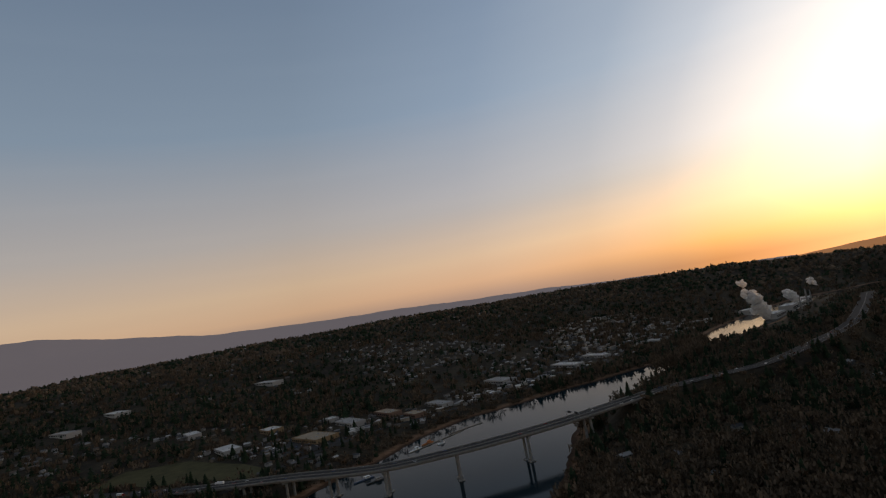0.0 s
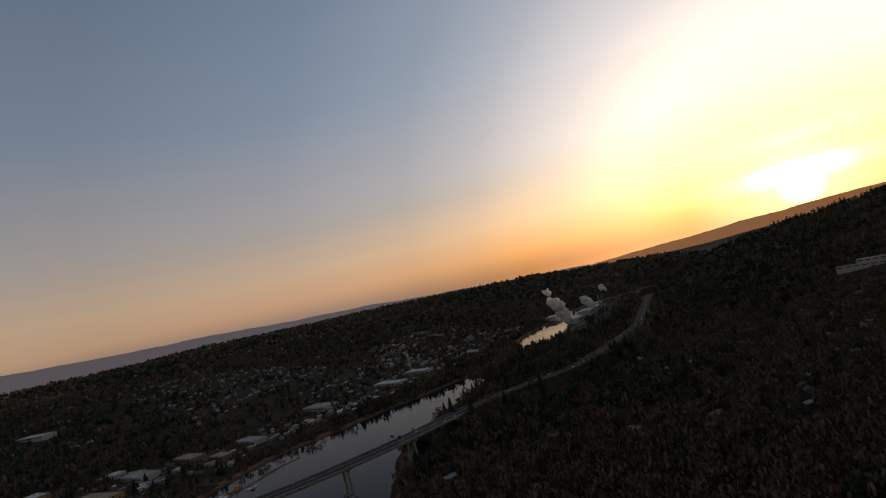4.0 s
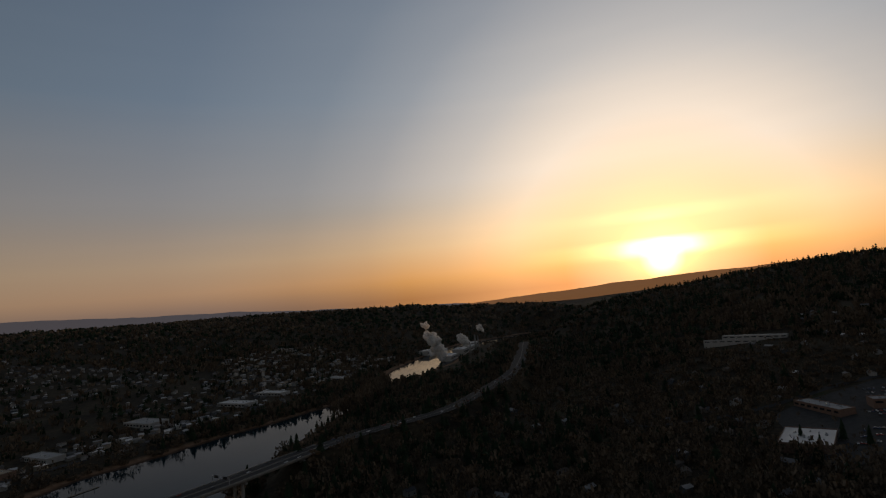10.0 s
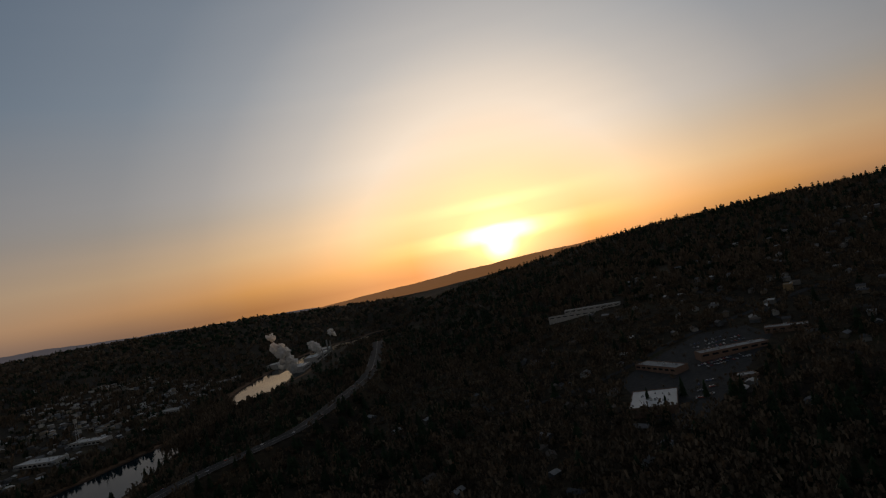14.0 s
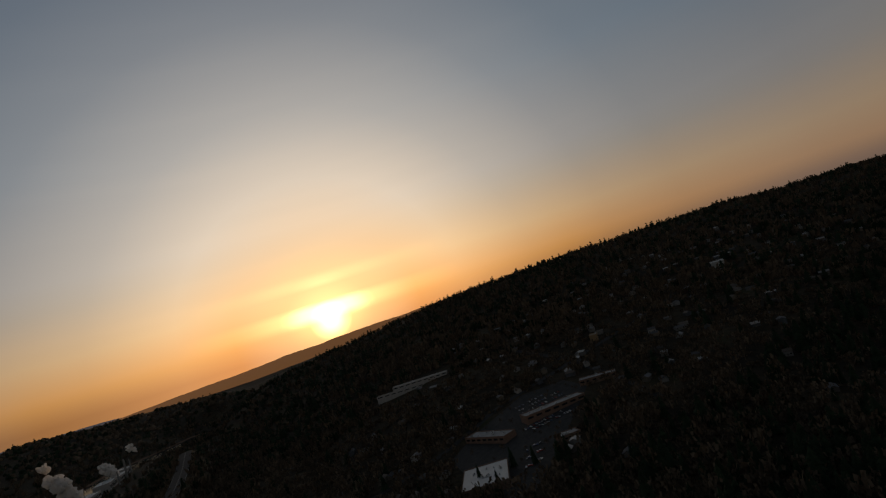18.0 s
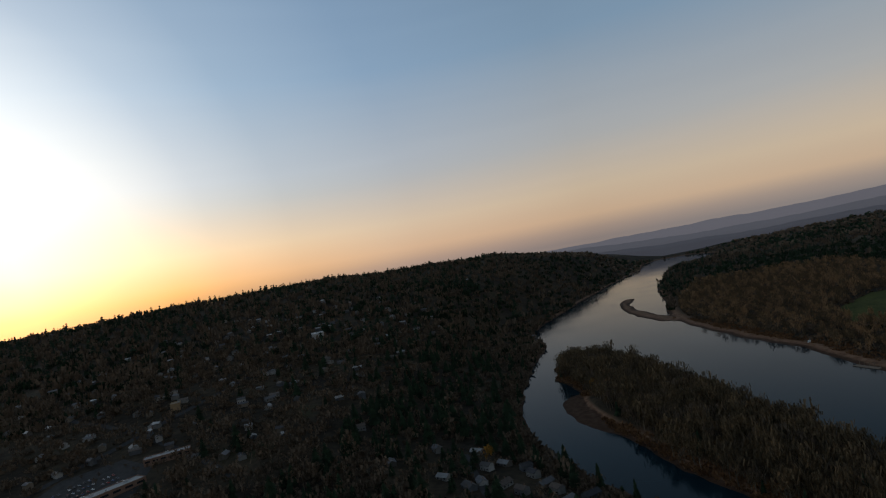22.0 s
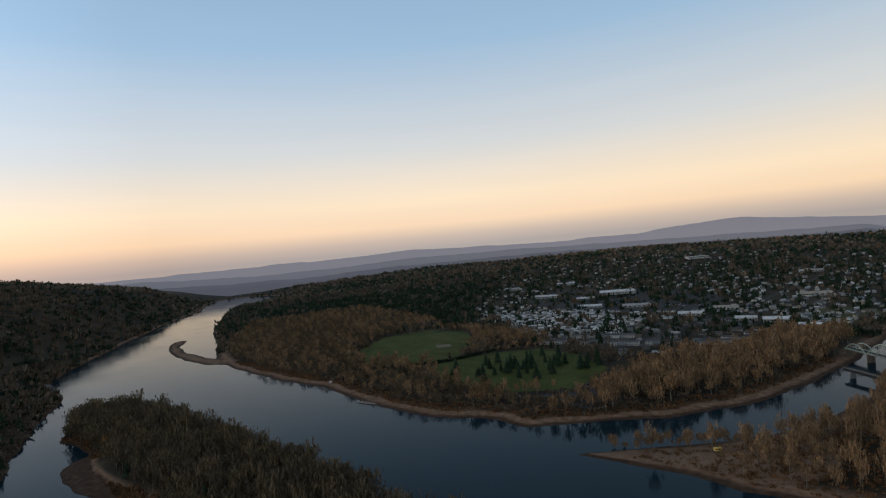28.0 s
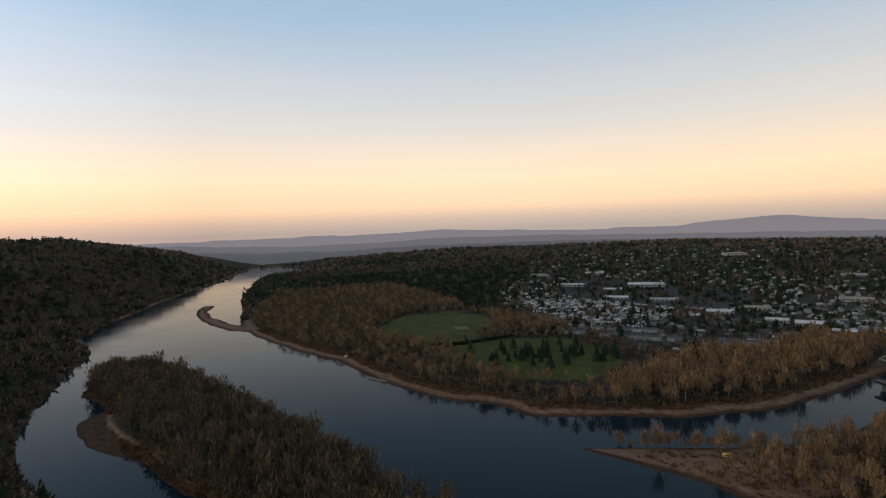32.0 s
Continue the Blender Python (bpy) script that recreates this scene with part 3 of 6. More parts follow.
def box(bm, x0, y0, z0, x1, y1, z1, bevel=0.0):
    m = Matrix.Translation(((x0 + x1) / 2, (y0 + y1) / 2, (z0 + z1) / 2)) @ Matrix.Diagonal((x1 - x0, y1 - y0, z1 - z0, 1))
    made = bmesh.ops.create_cube(bm, size=1, matrix=m)
    if bevel:
        edges = {e for v in made["verts"] for e in v.link_edges}
        bmesh.ops.bevel(bm, geom=list(edges), offset=bevel, segments=1, affect="EDGES")
    return bm


def boxed(*args, bevel=0.0):
    return box(bmesh.new(), *args, bevel=bevel)


def tube(bm, a, b, r1, r2, sides=8):
    a, b = Vector(a), Vector(b)
    m = Matrix.Translation((a + b) / 2) @ (b - a).to_track_quat("Z", "Y").to_matrix().to_4x4()
    bmesh.ops.create_cone(bm, cap_ends=True, segments=sides, radius1=r1, radius2=r2, depth=(b - a).length, matrix=m)
    return bm


# ---- ground and water ----


def build_ground():
    rings = 60 * (4950 / 60) ** (np.arange(280) / 279)
    rings = np.concatenate([[0.5, 20, 40], rings])
    az = np.radians(np.concatenate([np.arange(115, 352, 0.5), np.arange(352, 475, 3.0)]))
    rr, aa = np.meshgrid(rings, az, indexing="ij")
    x, y = CENTRE[0] + rr * np.sin(aa), CENTRE[1] + rr * np.cos(aa)
    z = ground_z(x.ravel(), y.ravel())
    v = np.stack([x.ravel(), y.ravel(), z], 1)
    n, m = len(rings), len(az)
    i, j = np.meshgrid(np.arange(n - 1), np.arange(m), indexing="ij")
    a, b = i * m + j, i * m + (j + 1) % m
    f = np.stack([a, b, b + m, a + m], -1).reshape(-1, 4)
    ob = link_mesh("ground", v, f[:, ::-1], GROUND, smooth=True)
    tagged(ob, "brown wooded valley ground with gravel river banks", "ground", kind="structure")


build_ground()
river = link_mesh("water", [(-4400, -3200, 0), (1500, -3200, 0), (1500, 2600, 0), (-4400, 2600, 0)], [(0, 1, 2, 3)], WATER)
tagged(river, "calm dark river water reflecting the evening sky", "river", kind="structure")


def backdrop_ridge(name, r, heights, mat, seed, label):
    """A far hazy ridge, a long low hill with depth, standing behind all land."""
    az = np.arange(100, 372, 0.35)
    h = np.interp(az, heights[0], heights[1])
    h = h + 9 * noise2(az * 10, az * 0, 17, seed) + 4 * noise2(az * 10, az * 0, 5, seed + 1)
    a = np.radians(az)
    cx, cy = CENTRE
    layers = [(r - 250, -20 + 0 * h), (r - 90, h * 0.6), (r, h), (r + 90, h * 0.55), (r + 100, -20 + 0 * h)]
    v = np.concatenate([np.stack([cx + q * np.sin(a), cy + q * np.cos(a), z], 1) for q, z in layers])
    m = len(az)
    i, j = np.meshgrid(np.arange(len(layers) - 1), np.arange(m - 1), indexing="ij")
    k = i * m + j
    f = np.stack([k, k + 1, k + 1 + m, k + m], -1).reshape(-1, 4)
    tagged(link_mesh(name, v, f, mat, smooth=True), label, "hills", kind="structure")


# Haze is painted as grey emission, darker on each nearer ridge.
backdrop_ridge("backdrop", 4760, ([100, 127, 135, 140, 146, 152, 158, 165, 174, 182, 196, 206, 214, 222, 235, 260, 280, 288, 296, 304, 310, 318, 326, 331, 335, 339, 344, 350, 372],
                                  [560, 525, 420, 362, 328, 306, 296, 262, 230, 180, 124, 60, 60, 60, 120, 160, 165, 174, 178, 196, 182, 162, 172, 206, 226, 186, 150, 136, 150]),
               glow_material("haze_glow_far", (0.052, 0.050, 0.058)), 21, "far blue-grey hills fading into painted evening haze")
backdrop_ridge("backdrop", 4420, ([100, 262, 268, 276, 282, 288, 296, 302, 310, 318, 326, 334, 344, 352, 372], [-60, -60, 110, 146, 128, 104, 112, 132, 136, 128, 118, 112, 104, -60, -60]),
               glow_material("haze_glow_mid", (0.032, 0.032, 0.038)), 31, "dusky wooded hills with painted evening haze")
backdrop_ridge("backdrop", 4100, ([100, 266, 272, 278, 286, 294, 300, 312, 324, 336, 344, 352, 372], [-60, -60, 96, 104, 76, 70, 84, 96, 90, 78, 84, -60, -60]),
               glow_material("haze_glow_near", (0.018, 0.018, 0.022)), 35, "dim forested hills at the edge of painted haze")
# Amber sunlit haze is put into this ridge's emission.
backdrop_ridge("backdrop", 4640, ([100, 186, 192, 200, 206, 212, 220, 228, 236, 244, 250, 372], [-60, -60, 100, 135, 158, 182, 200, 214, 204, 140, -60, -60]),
               glow_material("amber_haze_glow", (0.140, 0.066, 0.026)), 24, "far hills with a painted amber haze glow under the low sun")
# ---- trees ----


def conifer_soup(seed, tiers=6, sides=7):
    """Verts and triangles of a one-metre-tall conifer: trunk and drooping ragged skirts."""
    rng = np.random.RandomState(seed)
    v, f = [], []
    for k in range(tiers):
        s = k / tiers
        z0, z1 = 0.10 + 0.82 * s, 0.10 + 0.82 * s + 0.30 * (1 - 0.55 * s)
        rad = 0.17 * (1 - s) ** 0.85 + 0.022
        base = len(v)
        ox, oy = rng.uniform(-0.012, 0.012, 2)
        v.append((ox, oy, min(z1, 1.0)))
        turn = rng.uniform(0, 6.28)
        for q in range(sides * 2):
            a = turn + math.pi * q / sides
            rq = rad * (rng.uniform(0.85, 1.2) if q % 2 == 0 else rng.uniform(0.45, 0.65))
            v.append((ox + rq * math.cos(a), oy + rq * math.sin(a), z0 - (0.03 if q % 2 == 0 else -0.02) + rng.uniform(-0.012, 0.012)))
        for q in range(sides * 2):
            f.append((base, base + 1 + q, base + 1 + (q + 1) % (sides * 2)))
    base = len(v)
    for q in range(4):
        a = math.pi * q / 2
        v.append((0.016 * math.cos(a), 0.016 * math.sin(a), -0.06))
    v.append((0, 0, 0.5))
    for q in range(4):
        f.append((base + q, base + (q + 1) % 4, base + 4))
    return np.array(v), np.array(f)


def bare_tree_soup(seed, limbs=7, twigs=70, spread=0.22, low=0.25, fine=1.0):
    """A one-metre-tall leafless broad tree: trunk, rising limbs, and many thin sprays of twigs."""
    rng = np.random.RandomState(seed)
    v, f = [], []

    def stick(a, b, r1, r2):
        base = len(v)
        for p, r in ((a, r1), (b, r2)):
            for q in range(3):
                t = 2.094 * q
                v.append((p[0] + r * math.cos(t), p[1] + r * math.sin(t), p[2]))
        for q in range(3):
            n = (q + 1) % 3
            f.extend([(base + q, base + n, base + 3 + n), (base + q, base + 3 + n, base + 3 + q)])

    lean = rng.uniform(-0.04, 0.04, 2)
    top = (lean[0], lean[1], rng.uniform(0.62, 0.75))
    stick((0, 0, -0.05), top, 0.017, 0.006)
    ends = [top]
    for k in range(limbs):
        z = rng.uniform(low, 0.6)
        a = rng.uniform(0, 6.28)
        reach, up = spread * rng.uniform(0.45, 0.95), rng.uniform(0.12, 0.3)
        s = z / top[2]
        p = (lean[0] * s, lean[1] * s, z)
        e = (p[0] + reach * math.cos(a), p[1] + reach * math.sin(a), min(z + up, 0.93))
        stick(p, e, 0.008, 0.003)
        ends.append(e)
    sticks = len(f)
    for k in range(twigs):
        e = ends[rng.randint(len(ends))]
        p = np.array(e) + rng.normal(0, 1, 3) * (spread * 0.33, spread * 0.33, 0.10)
        p[2] = np.clip(p[2], low, 0.93)
        a = rng.uniform(0, 6.28)
        up = np.array((0.28 * math.cos(a), 0.28 * math.sin(a), 1.0)) * rng.uniform(0.07, 0.19)
        side = np.array((math.sin(a), -math.cos(a), rng.uniform(-0.4, 0.4))) * rng.uniform(0.006, 0.014) * fine
        base = len(v)
        v.extend([tuple(p - side), tuple(p + side), tuple(p + up + side * 1.5), tuple(p + up * 1.1 - side * 1.3)])
        f.extend([(base, base + 1, base + 2), (base, base + 2, base + 3)])
    return np.array(v), np.array(f), sticks


def bush_soup(seed, blades=17):
    """A one-metre bush: a low dome of ragged sprays fanning out from the ground."""
    rng = np.random.RandomState(seed)
    v, f = [], []
    for k in range(blades):
        a, q = rng.uniform(0, 6.28), rng.rand() ** 0.6
        p = np.array((0.55 * q * math.cos(a), 0.55 * q * math.sin(a), rng.uniform(-0.1, 0.45) * (1 - 0.5 * q)))
        t = a + rng.uniform(-0.9, 0.9)
        up = np.array((0.5 * q * math.cos(t), 0.5 * q * math.sin(t), 1.0)) * rng.uniform(0.3, 0.6)
        b = rng.uniform(0, 6.28)
        side = np.array((math.cos(b), math.sin(b), rng.uniform(-0.3, 0.3))) * rng.uniform(0.10, 0.2)
        base = len(v)
        v.extend([tuple(p - side), tuple(p + side), tuple(p + up + side * 0.7), tuple(p + up * 1.15 - side * 0.8)])
        f.extend([(base, base + 1, base + 2), (base, base + 2, base + 3)])
    return np.array(v), np.array(f)


def crown_soup(seed, sides=5):
    """A far round crown: a ragged, hollow-edged dome one metre tall."""
    rng = np.random.RandomState(seed)
    v, f = [], []
    for ring, (rad, z) in enumerate(((0.54, 0.05), (0.44, 0.62))):
        for q in range(sides):
            a = 6.283 * (q + 0.5 * ring + rng.uniform(-0.25, 0.25)) / sides
            g = rad * rng.uniform(0.62, 1.3)
            v.append((g * math.cos(a), g * math.sin(a), z + rng.uniform(-0.14, 0.16)))
    v.append((rng.uniform(-0.1, 0.1), rng.uniform(-0.1, 0.1), 1.0))
    for q in range(sides):
        a, b = q, (q + 1) % sides
        f.extend([(a, b, b + sides), (a, b + sides, a + sides)])
    for q in range(sides):
        f.append((sides + q, sides + (q + 1) % sides, 2 * sides))
    return np.array(v), np.array(f)


def planted(kinds, xs, ys, heights, seed, sink=0.3, widen=1.0):
    """Many trees as one mesh: verts, faces, and which faces are trunk and limbs."""
    rng = np.random.RandomState(seed)
    zs = ground_z(xs, ys) - sink
    pick, turn = rng.randint(len(kinds), size=len(xs)), rng.uniform(0, 6.28, len(xs))
    wide = rng.uniform(0.85, 1.25, len(xs)) * widen
    vs, fs, bark, base = [], [], [], 0
    for k, kind in enumerate(kinds):
        v, f = kind[:2]
        m = np.nonzero(pick == k)[0]
        if not len(m):
            continue
        c, s, h, w = np.cos(turn[m])[:, None], np.sin(turn[m])[:, None], heights[m][:, None], wide[m][:, None]
        x = (v[:, 0] * c - v[:, 1] * s) * h * w + xs[m][:, None]
        y = (v[:, 0] * s + v[:, 1] * c) * h * w + ys[m][:, None]
        z = v[:, 2] * h + zs[m][:, None]
        vs.append(np.stack([x, y, z], -1).reshape(-1, 3))
        fs.append((f[None] + (base + np.arange(len(m)) * len(v))[:, None, None]).reshape(-1, 3))
        wooden = np.arange(len(f)) < (kind[2] if len(kind) > 2 else 0)
        bark.append(np.tile(wooden, len(m)).astype(int))
        base += len(m) * len(v)
    return np.concatenate(vs), np.concatenate(fs), np.concatenate(bark)


CONIFERS = [conifer_soup(s) for s in range(5)]
FAR_CONIFERS = [conifer_soup(20 + s, 3, 5) for s in range(4)]
BROAD = [bare_tree_soup(40 + s, 6, 80, 0.24, 0.22, 1.0) for s in range(6)]
HILL_BROAD = [bare_tree_soup(50 + s, 3, 30, 0.27, 0.2, 2.2) for s in range(6)]
TALL_BROAD = [bare_tree_soup(60 + s, 8, 120, 0.15, 0.24, 0.75) for s in range(6)]
BUSHES = [bush_soup(90 + s) for s in range(5)]
LEAN_BUSHES = [bush_soup(110 + s, 10) for s in range(6)]
CROWNS = [crown_soup(100 + s) for s in range(6)]
RNG = np.random.RandomState(11)


def wood(name, kinds, mat, xs, ys, h0, h1, seed, label, widen=1.0, bark=None):
    if not len(xs):
        return
    hs = np.random.RandomState(seed).uniform(h0, h1, len(xs)) * np.random.RandomState(seed + 1).choice([0.75, 1.0, 1.12], len(xs))
    v, f, wooden = planted(kinds, xs, ys, hs, seed, widen=widen)
    tagged(link_mesh(name, v, f, [mat, bark or mat], mat_index=wooden), label, "trees", kind="stuff")


def inside(x, y, poly, grow=0.0):
    return poly_sd(x, y, poly) < grow


def scatter(poly, step, seed):
    """Jittered points on a grid inside a polygon."""
    xs, ys = [p[0] for p in poly], [p[1] for p in poly]
    gx, gy = np.meshgrid(np.arange(min(xs), max(xs), step), np.arange(min(ys), max(ys), step))
    rng = np.random.RandomState(seed)
    gx, gy = gx.ravel() + rng.uniform(-0.48, 0.48, gx.size) * step, gy.ravel() + rng.uniform(-0.48, 0.48, gx.size) * step
    m = inside(gx, gy, poly)
    return gx[m], gy[m]


FIELD = [(-1000, 312), (-1120, 365), (-1200, 470), (-1190, 590), (-1080, 610), (-950, 520), (-885, 430), (-895, 365)]
PARK = [(-872, 350), (-850, 480), (-800, 545), (-723, 535), (-620, 483), (-590, 379), (-660, 318), (-760, 305)]
VERGE = [(640, -760), (545, -745), (560, -800), (640, -850), (790, -905), (900, -870), (900, -790), (740, -770)]
TOWN = [(-1230, 760), (-820, 600), (-640, 560), (-520, 640), (-470, 880), (-440, 1300), (-560, 2400), (-1500, 2600), (-2100, 1700), (-1500, 1000)]
HOMES_PARK = [(-1200, 790), (-960, 690), (-760, 690), (-800, 850), (-880, 960), (-1180, 960)]
FAR_TOWN = [(-3900, 2000), (-2600, 1500), (-1500, 1900), (-600, 2400), (-500, 4000), (-2600, 3700)]
SUBURB = [(-150, -620), (-420, -640), (-420, -760), (-700, -1000), (-1050, -1050), (-1500, -850), (-1750, -480), (-1350, -300), (-900, -380), (-620, -420), (-420, -470), (-250, -480)]
SHORE_ROW = [(-730, -300), (-740, -200), (-690, -170), (-600, -140), (-500, -110), (-490, -180), (-600, -300)]
MALL_LOT = [(-440, -550), (-520, -672), (-590, -685), (-690, -685), (-728, -640), (-700, -590), (-600, -560), (-520, -535), (-460, -520)]
OLD_TOWN = [(430, -760), (640, -760), (1000, -820), (1500, -1000), (1700, -1900), (900, -2300), (100, -1900), (-60, -1500), (60, -1320), (330, -1050)]
CLEAR = [FIELD, PARK, MALL_LOT, VERGE]


def bank_band(poly, step, seed, near, far):
    """Points on land between two distances from the water."""
    x, y = scatter(poly, step, seed)
    d = land_distance(x, y)
    m = (d > near) & (d < far)
    return x[m], y[m]


def build_woods():
    # the wooded island, its crowns crowding to the shore
    x, y = scatter(ISLAND, 7.8, 3)
    keep = (land_distance(x, y) > 7) & ~inside(x, y, [(-660, -70), (-720, -92), (-830, -106), (-900, -108), (-900, -160), (-690, -150)]) & (x < -432)
    x, y = x[keep], y[keep]
    q = np.random.RandomState(4).rand(len(x))
    wood("island_trees", TALL_BROAD, TWIGS_ISLAND, x[q < 0.3], y[q < 0.3], 18, 28, 31, "bare grey-brown cottonwoods crowding a river island", 1.5, PALE_BARK)
    wood("island_trees", BROAD, TWIGS_ISLAND, x[(q > 0.3) & (q < 0.66)], y[(q > 0.3) & (q < 0.66)], 16, 25, 32, "bushy olive-brown trees on a river island", 1.25, PALE_BARK)
    wood("island_trees", BROAD, TWIGS_GREY, x[(q > 0.66) & (q < 0.95)], y[(q > 0.66) & (q < 0.95)], 13, 23, 33, "grey leafless trees on a river island", 1.25)
    wood("island_trees", CONIFERS, CONIFER, x[q > 0.96], y[q > 0.96], 12, 20, 35, "dark evergreens among bare island trees", 1.2)
    x, y = bank_band(ISLAND, 4.6, 12, 3, 22)
    keep = ~inside(x, y, [(-690, -95), (-720, -110), (-830, -112), (-900, -114), (-900, -160), (-690, -150)])
    wood("island_brush", BUSHES, BRUSH, x[keep], y[keep], 2.0, 5.0, 36, "russet brush along an island shore", 1.3)
    # the gravel spit and the park shore
    spit = [(-440, 262), (-380, 262), (-250, 275), (-150, 420), (-200, 900), (-330, 900), (-325, 600), (-338, 420), (-375, 345)]
    x, y = scatter(spit, 13, 7)
    keep = (land_distance(x, y) > 14) & ((x > -345) | (np.random.RandomState(2).rand(len(x)) < 0.18))
    wood("spit_trees", TALL_BROAD, TWIGS, x[keep], y[keep], 16, 27, 37, "russet bare cottonwoods on a gravel spit", 1.1, PALE_BARK)
    x, y = bank_band([(-480, 215), (-300, 240), (-140, 300), (-140, 900), (-335, 900), (-325, 600), (-338, 420), (-375, 345), (-450, 262)], 5.5, 13, 12, 90)
    keep = np.random.RandomState(3).rand(len(x)) < np.clip((x + 470) / 150, 0.25, 0.9)
    wood("spit_brush", BUSHES, BRUSH, x[keep], y[keep], 1.2, 3.6, 38, "russet brush and willow on a gravel spit", 1.4)
    shore = [(-1400, 190), (-1335, 175), (-1170, 178), (-1030, 192), (-935, 212), (-800, 208), (-725, 213), (-660, 232), (-560, 270), (-500, 330), (-450, 400), (-408, 560), (-405, 860), (-520, 800), (-520, 640), (-600, 560),
             (-590, 400), (-620, 330), (-760, 300), (-890, 340), (-900, 500), (-850, 620), (-960, 660), (-1080, 630), (-1210, 610), (-1215, 470), (-1125, 355), (-1230, 480), (-1260, 640), (-1300, 700), (-1800, 760), (-1900, 420), (-1600, 260)]
    x, y = scatter(shore, 13.0, 8)
    d = land_distance(x, y)
    keep = (d > 27) & ~inside(x, y, [(-640, 300), (-560, 300), (-560, 400), (-640, 400)]) & ~inside(x, y, FIELD, 3) & ~inside(x, y, PARK, 0)
    x, y = x[keep], y[keep]
    q = np.random.RandomState(5).rand(len(x))
    east = x > -560
    wood("shore_trees", TALL_BROAD, TWIGS, x[east], y[east], 19, 29, 41, "tall russet cottonwoods along a river bank", 1.5, PALE_BARK)
    wood("shore_trees", BROAD, TWIGS, x[~east & (q < 0.5)], y[~east & (q < 0.5)], 12, 20, 43, "brown leafless woodland beside a river", 1.1, PALE_BARK)
    wood("shore_trees", BROAD, TWIGS_ISLAND, x[~east & (q > 0.5)], y[~east & (q > 0.5)], 11, 20, 45, "grey leafless woodland beside a river", 1.1)
    x, y = bank_band([(-1360, 165), (-1170, 170), (-935, 205), (-725, 205), (-600, 245), (-500, 320), (-420, 450), (-400, 700), (-430, 700), (-460, 480), (-600, 300), (-800, 260), (-1200, 230)], 5.2, 14, 19, 40)
    wood("shore_brush", BUSHES, BRUSH, x, y, 1.5, 4.0, 46, "russet brush along a gravel river bank", 1.4)
    x, y = bank_band(shore, 13, 15, 30, 400)
    keep = ~inside(x, y, FIELD, 3) & ~inside(x, y, PARK, 0)
    wood("shore_brush", BUSHES, TWIGS_GREY, x[keep], y[keep], 3, 7, 47, "brown undergrowth below leafless trees", 1.8)
    rng = np.random.RandomState(19)
    x, y = scatter([(-1010, 560), (-960, 520), (-885, 430), (-850, 480), (-800, 545), (-850, 620), (-960, 640), (-1080, 620)], 16, 18)
    wood("park_trees", BROAD, TWIGS, x, y, 9, 17, 48, "bare brown trees beside a playing field", 1.1, PALE_BARK)
    x, y = scatter([(-1000, 300), (-1010, 340), (-900, 385), (-870, 360), (-760, 320), (-660, 335), (-600, 390), (-600, 340), (-660, 290), (-760, 285), (-870, 310)], 15, 17)
    keep = rng.rand(len(x)) < 0.7
    wood("park_trees", TALL_BROAD, TWIGS, x[keep], y[keep], 11, 21, 49, "slender bare trees along a park shore", 1.2, PALE_BARK)
    x, y = bank_band([(-1300, -160), (-1000, -165), (-840, -190), (-690, -170), (-520, -96), (-420, -66), (-420, -130), (-560, -200), (-760, -260), (-1000, -230), (-1300, -190)], 6.0, 21, 3, 34)
    wood("shore_brush", BUSHES, TWIGS_GREY, x, y, 2.5, 6.5, 50, "brown brush along a wooded river bank", 1.4)
    # wooded valley sides, thinning with distance
    lots = [(bx, by, 0.6 * max(w, dd) + 4) for bx, by, w, dd in (row[:4] for row in BIG)]
    for hx, hy, _ in HILL_HOMES + SHORE_HOMES + BANK_HOMES:
        away = math.hypot(hx - CENTRE[0], hy - CENTRE[1])
        lots.append((hx - 11 * (hx - CENTRE[0]) / away, hy - 11 * (hy - CENTRE[1]) / away, 15))
    x, y = scatter(MALL_LOT, 15, 27)
    keep = np.random.RandomState(28).rand(len(x)) < 0.5
    for bx, by, bw, bd in (row[:4] for row in BIG):
        keep &= np.hypot(x - bx, y - by) > 0.5 * max(bw, bd) + 2
    wood("lot_trees", BROAD, TWIGS_GREY, x[keep], y[keep], 5, 10, 65, "small bare trees on a shop parking lot", 1.3)
    x, y = scatter(SHOP_LOT, 26, 29)
    keep = np.random.RandomState(30).rand(len(x)) < 0.45
    wood("lot_trees", BROAD, TWIGS_GREY, x[keep], y[keep], 6, 11, 67, "small bare trees on a store parking lot", 1.3)
    # tall trees that close off the bend of the upper river
    x, y = scatter([(-60, -1180), (-112, -1290), (-165, -1480), (-215, -1470), (-165, -1290), (-110, -1170)], 8, 23)
    keep = land_distance(x, y) > 3
    wood("bank_trees", BROAD, TWIGS_GREY, x[keep], y[keep], 22, 32, 64, "tall bare trees at a river bend", 1.3)

    def open_ground(n, r, a):
        x, y = CENTRE[0] + r * np.sin(a), CENTRE[1] + r * np.cos(a)
        d = land_distance(x, y)
        road, _ = line_near(x, y, ROAD_LINE)
        crest = np.interp(np.degrees(a), BEARINGS, CREST_AT)
        keep = (r < crest + 120) & (d > np.where(x < -620, 5, 12)) & (road > 15.5) & ~inside(x, y, ISLAND, 30) & ~inside(x, y, spit, 20) & ~inside(x, y, shore, 8) & ~inside(x, y, HOOK_BAR, 20)
        keep &= ~((poly_sd(x, y, UPPER_RIVER) < 120) & (y < -1560) & (y > -2450) & (x < -100 + 0.556 * (y + 1300)) & (RNG.rand(n) < 0.8))
        keep &= ~((x > -640) & (x < -120) & (y > 100) & (y < 520))
        keep &= ~((x > -1300) & (x < -560) & (y > 100) & (y < 330))
        for poly in CLEAR:
            keep &= ~inside(x, y, poly, 5)
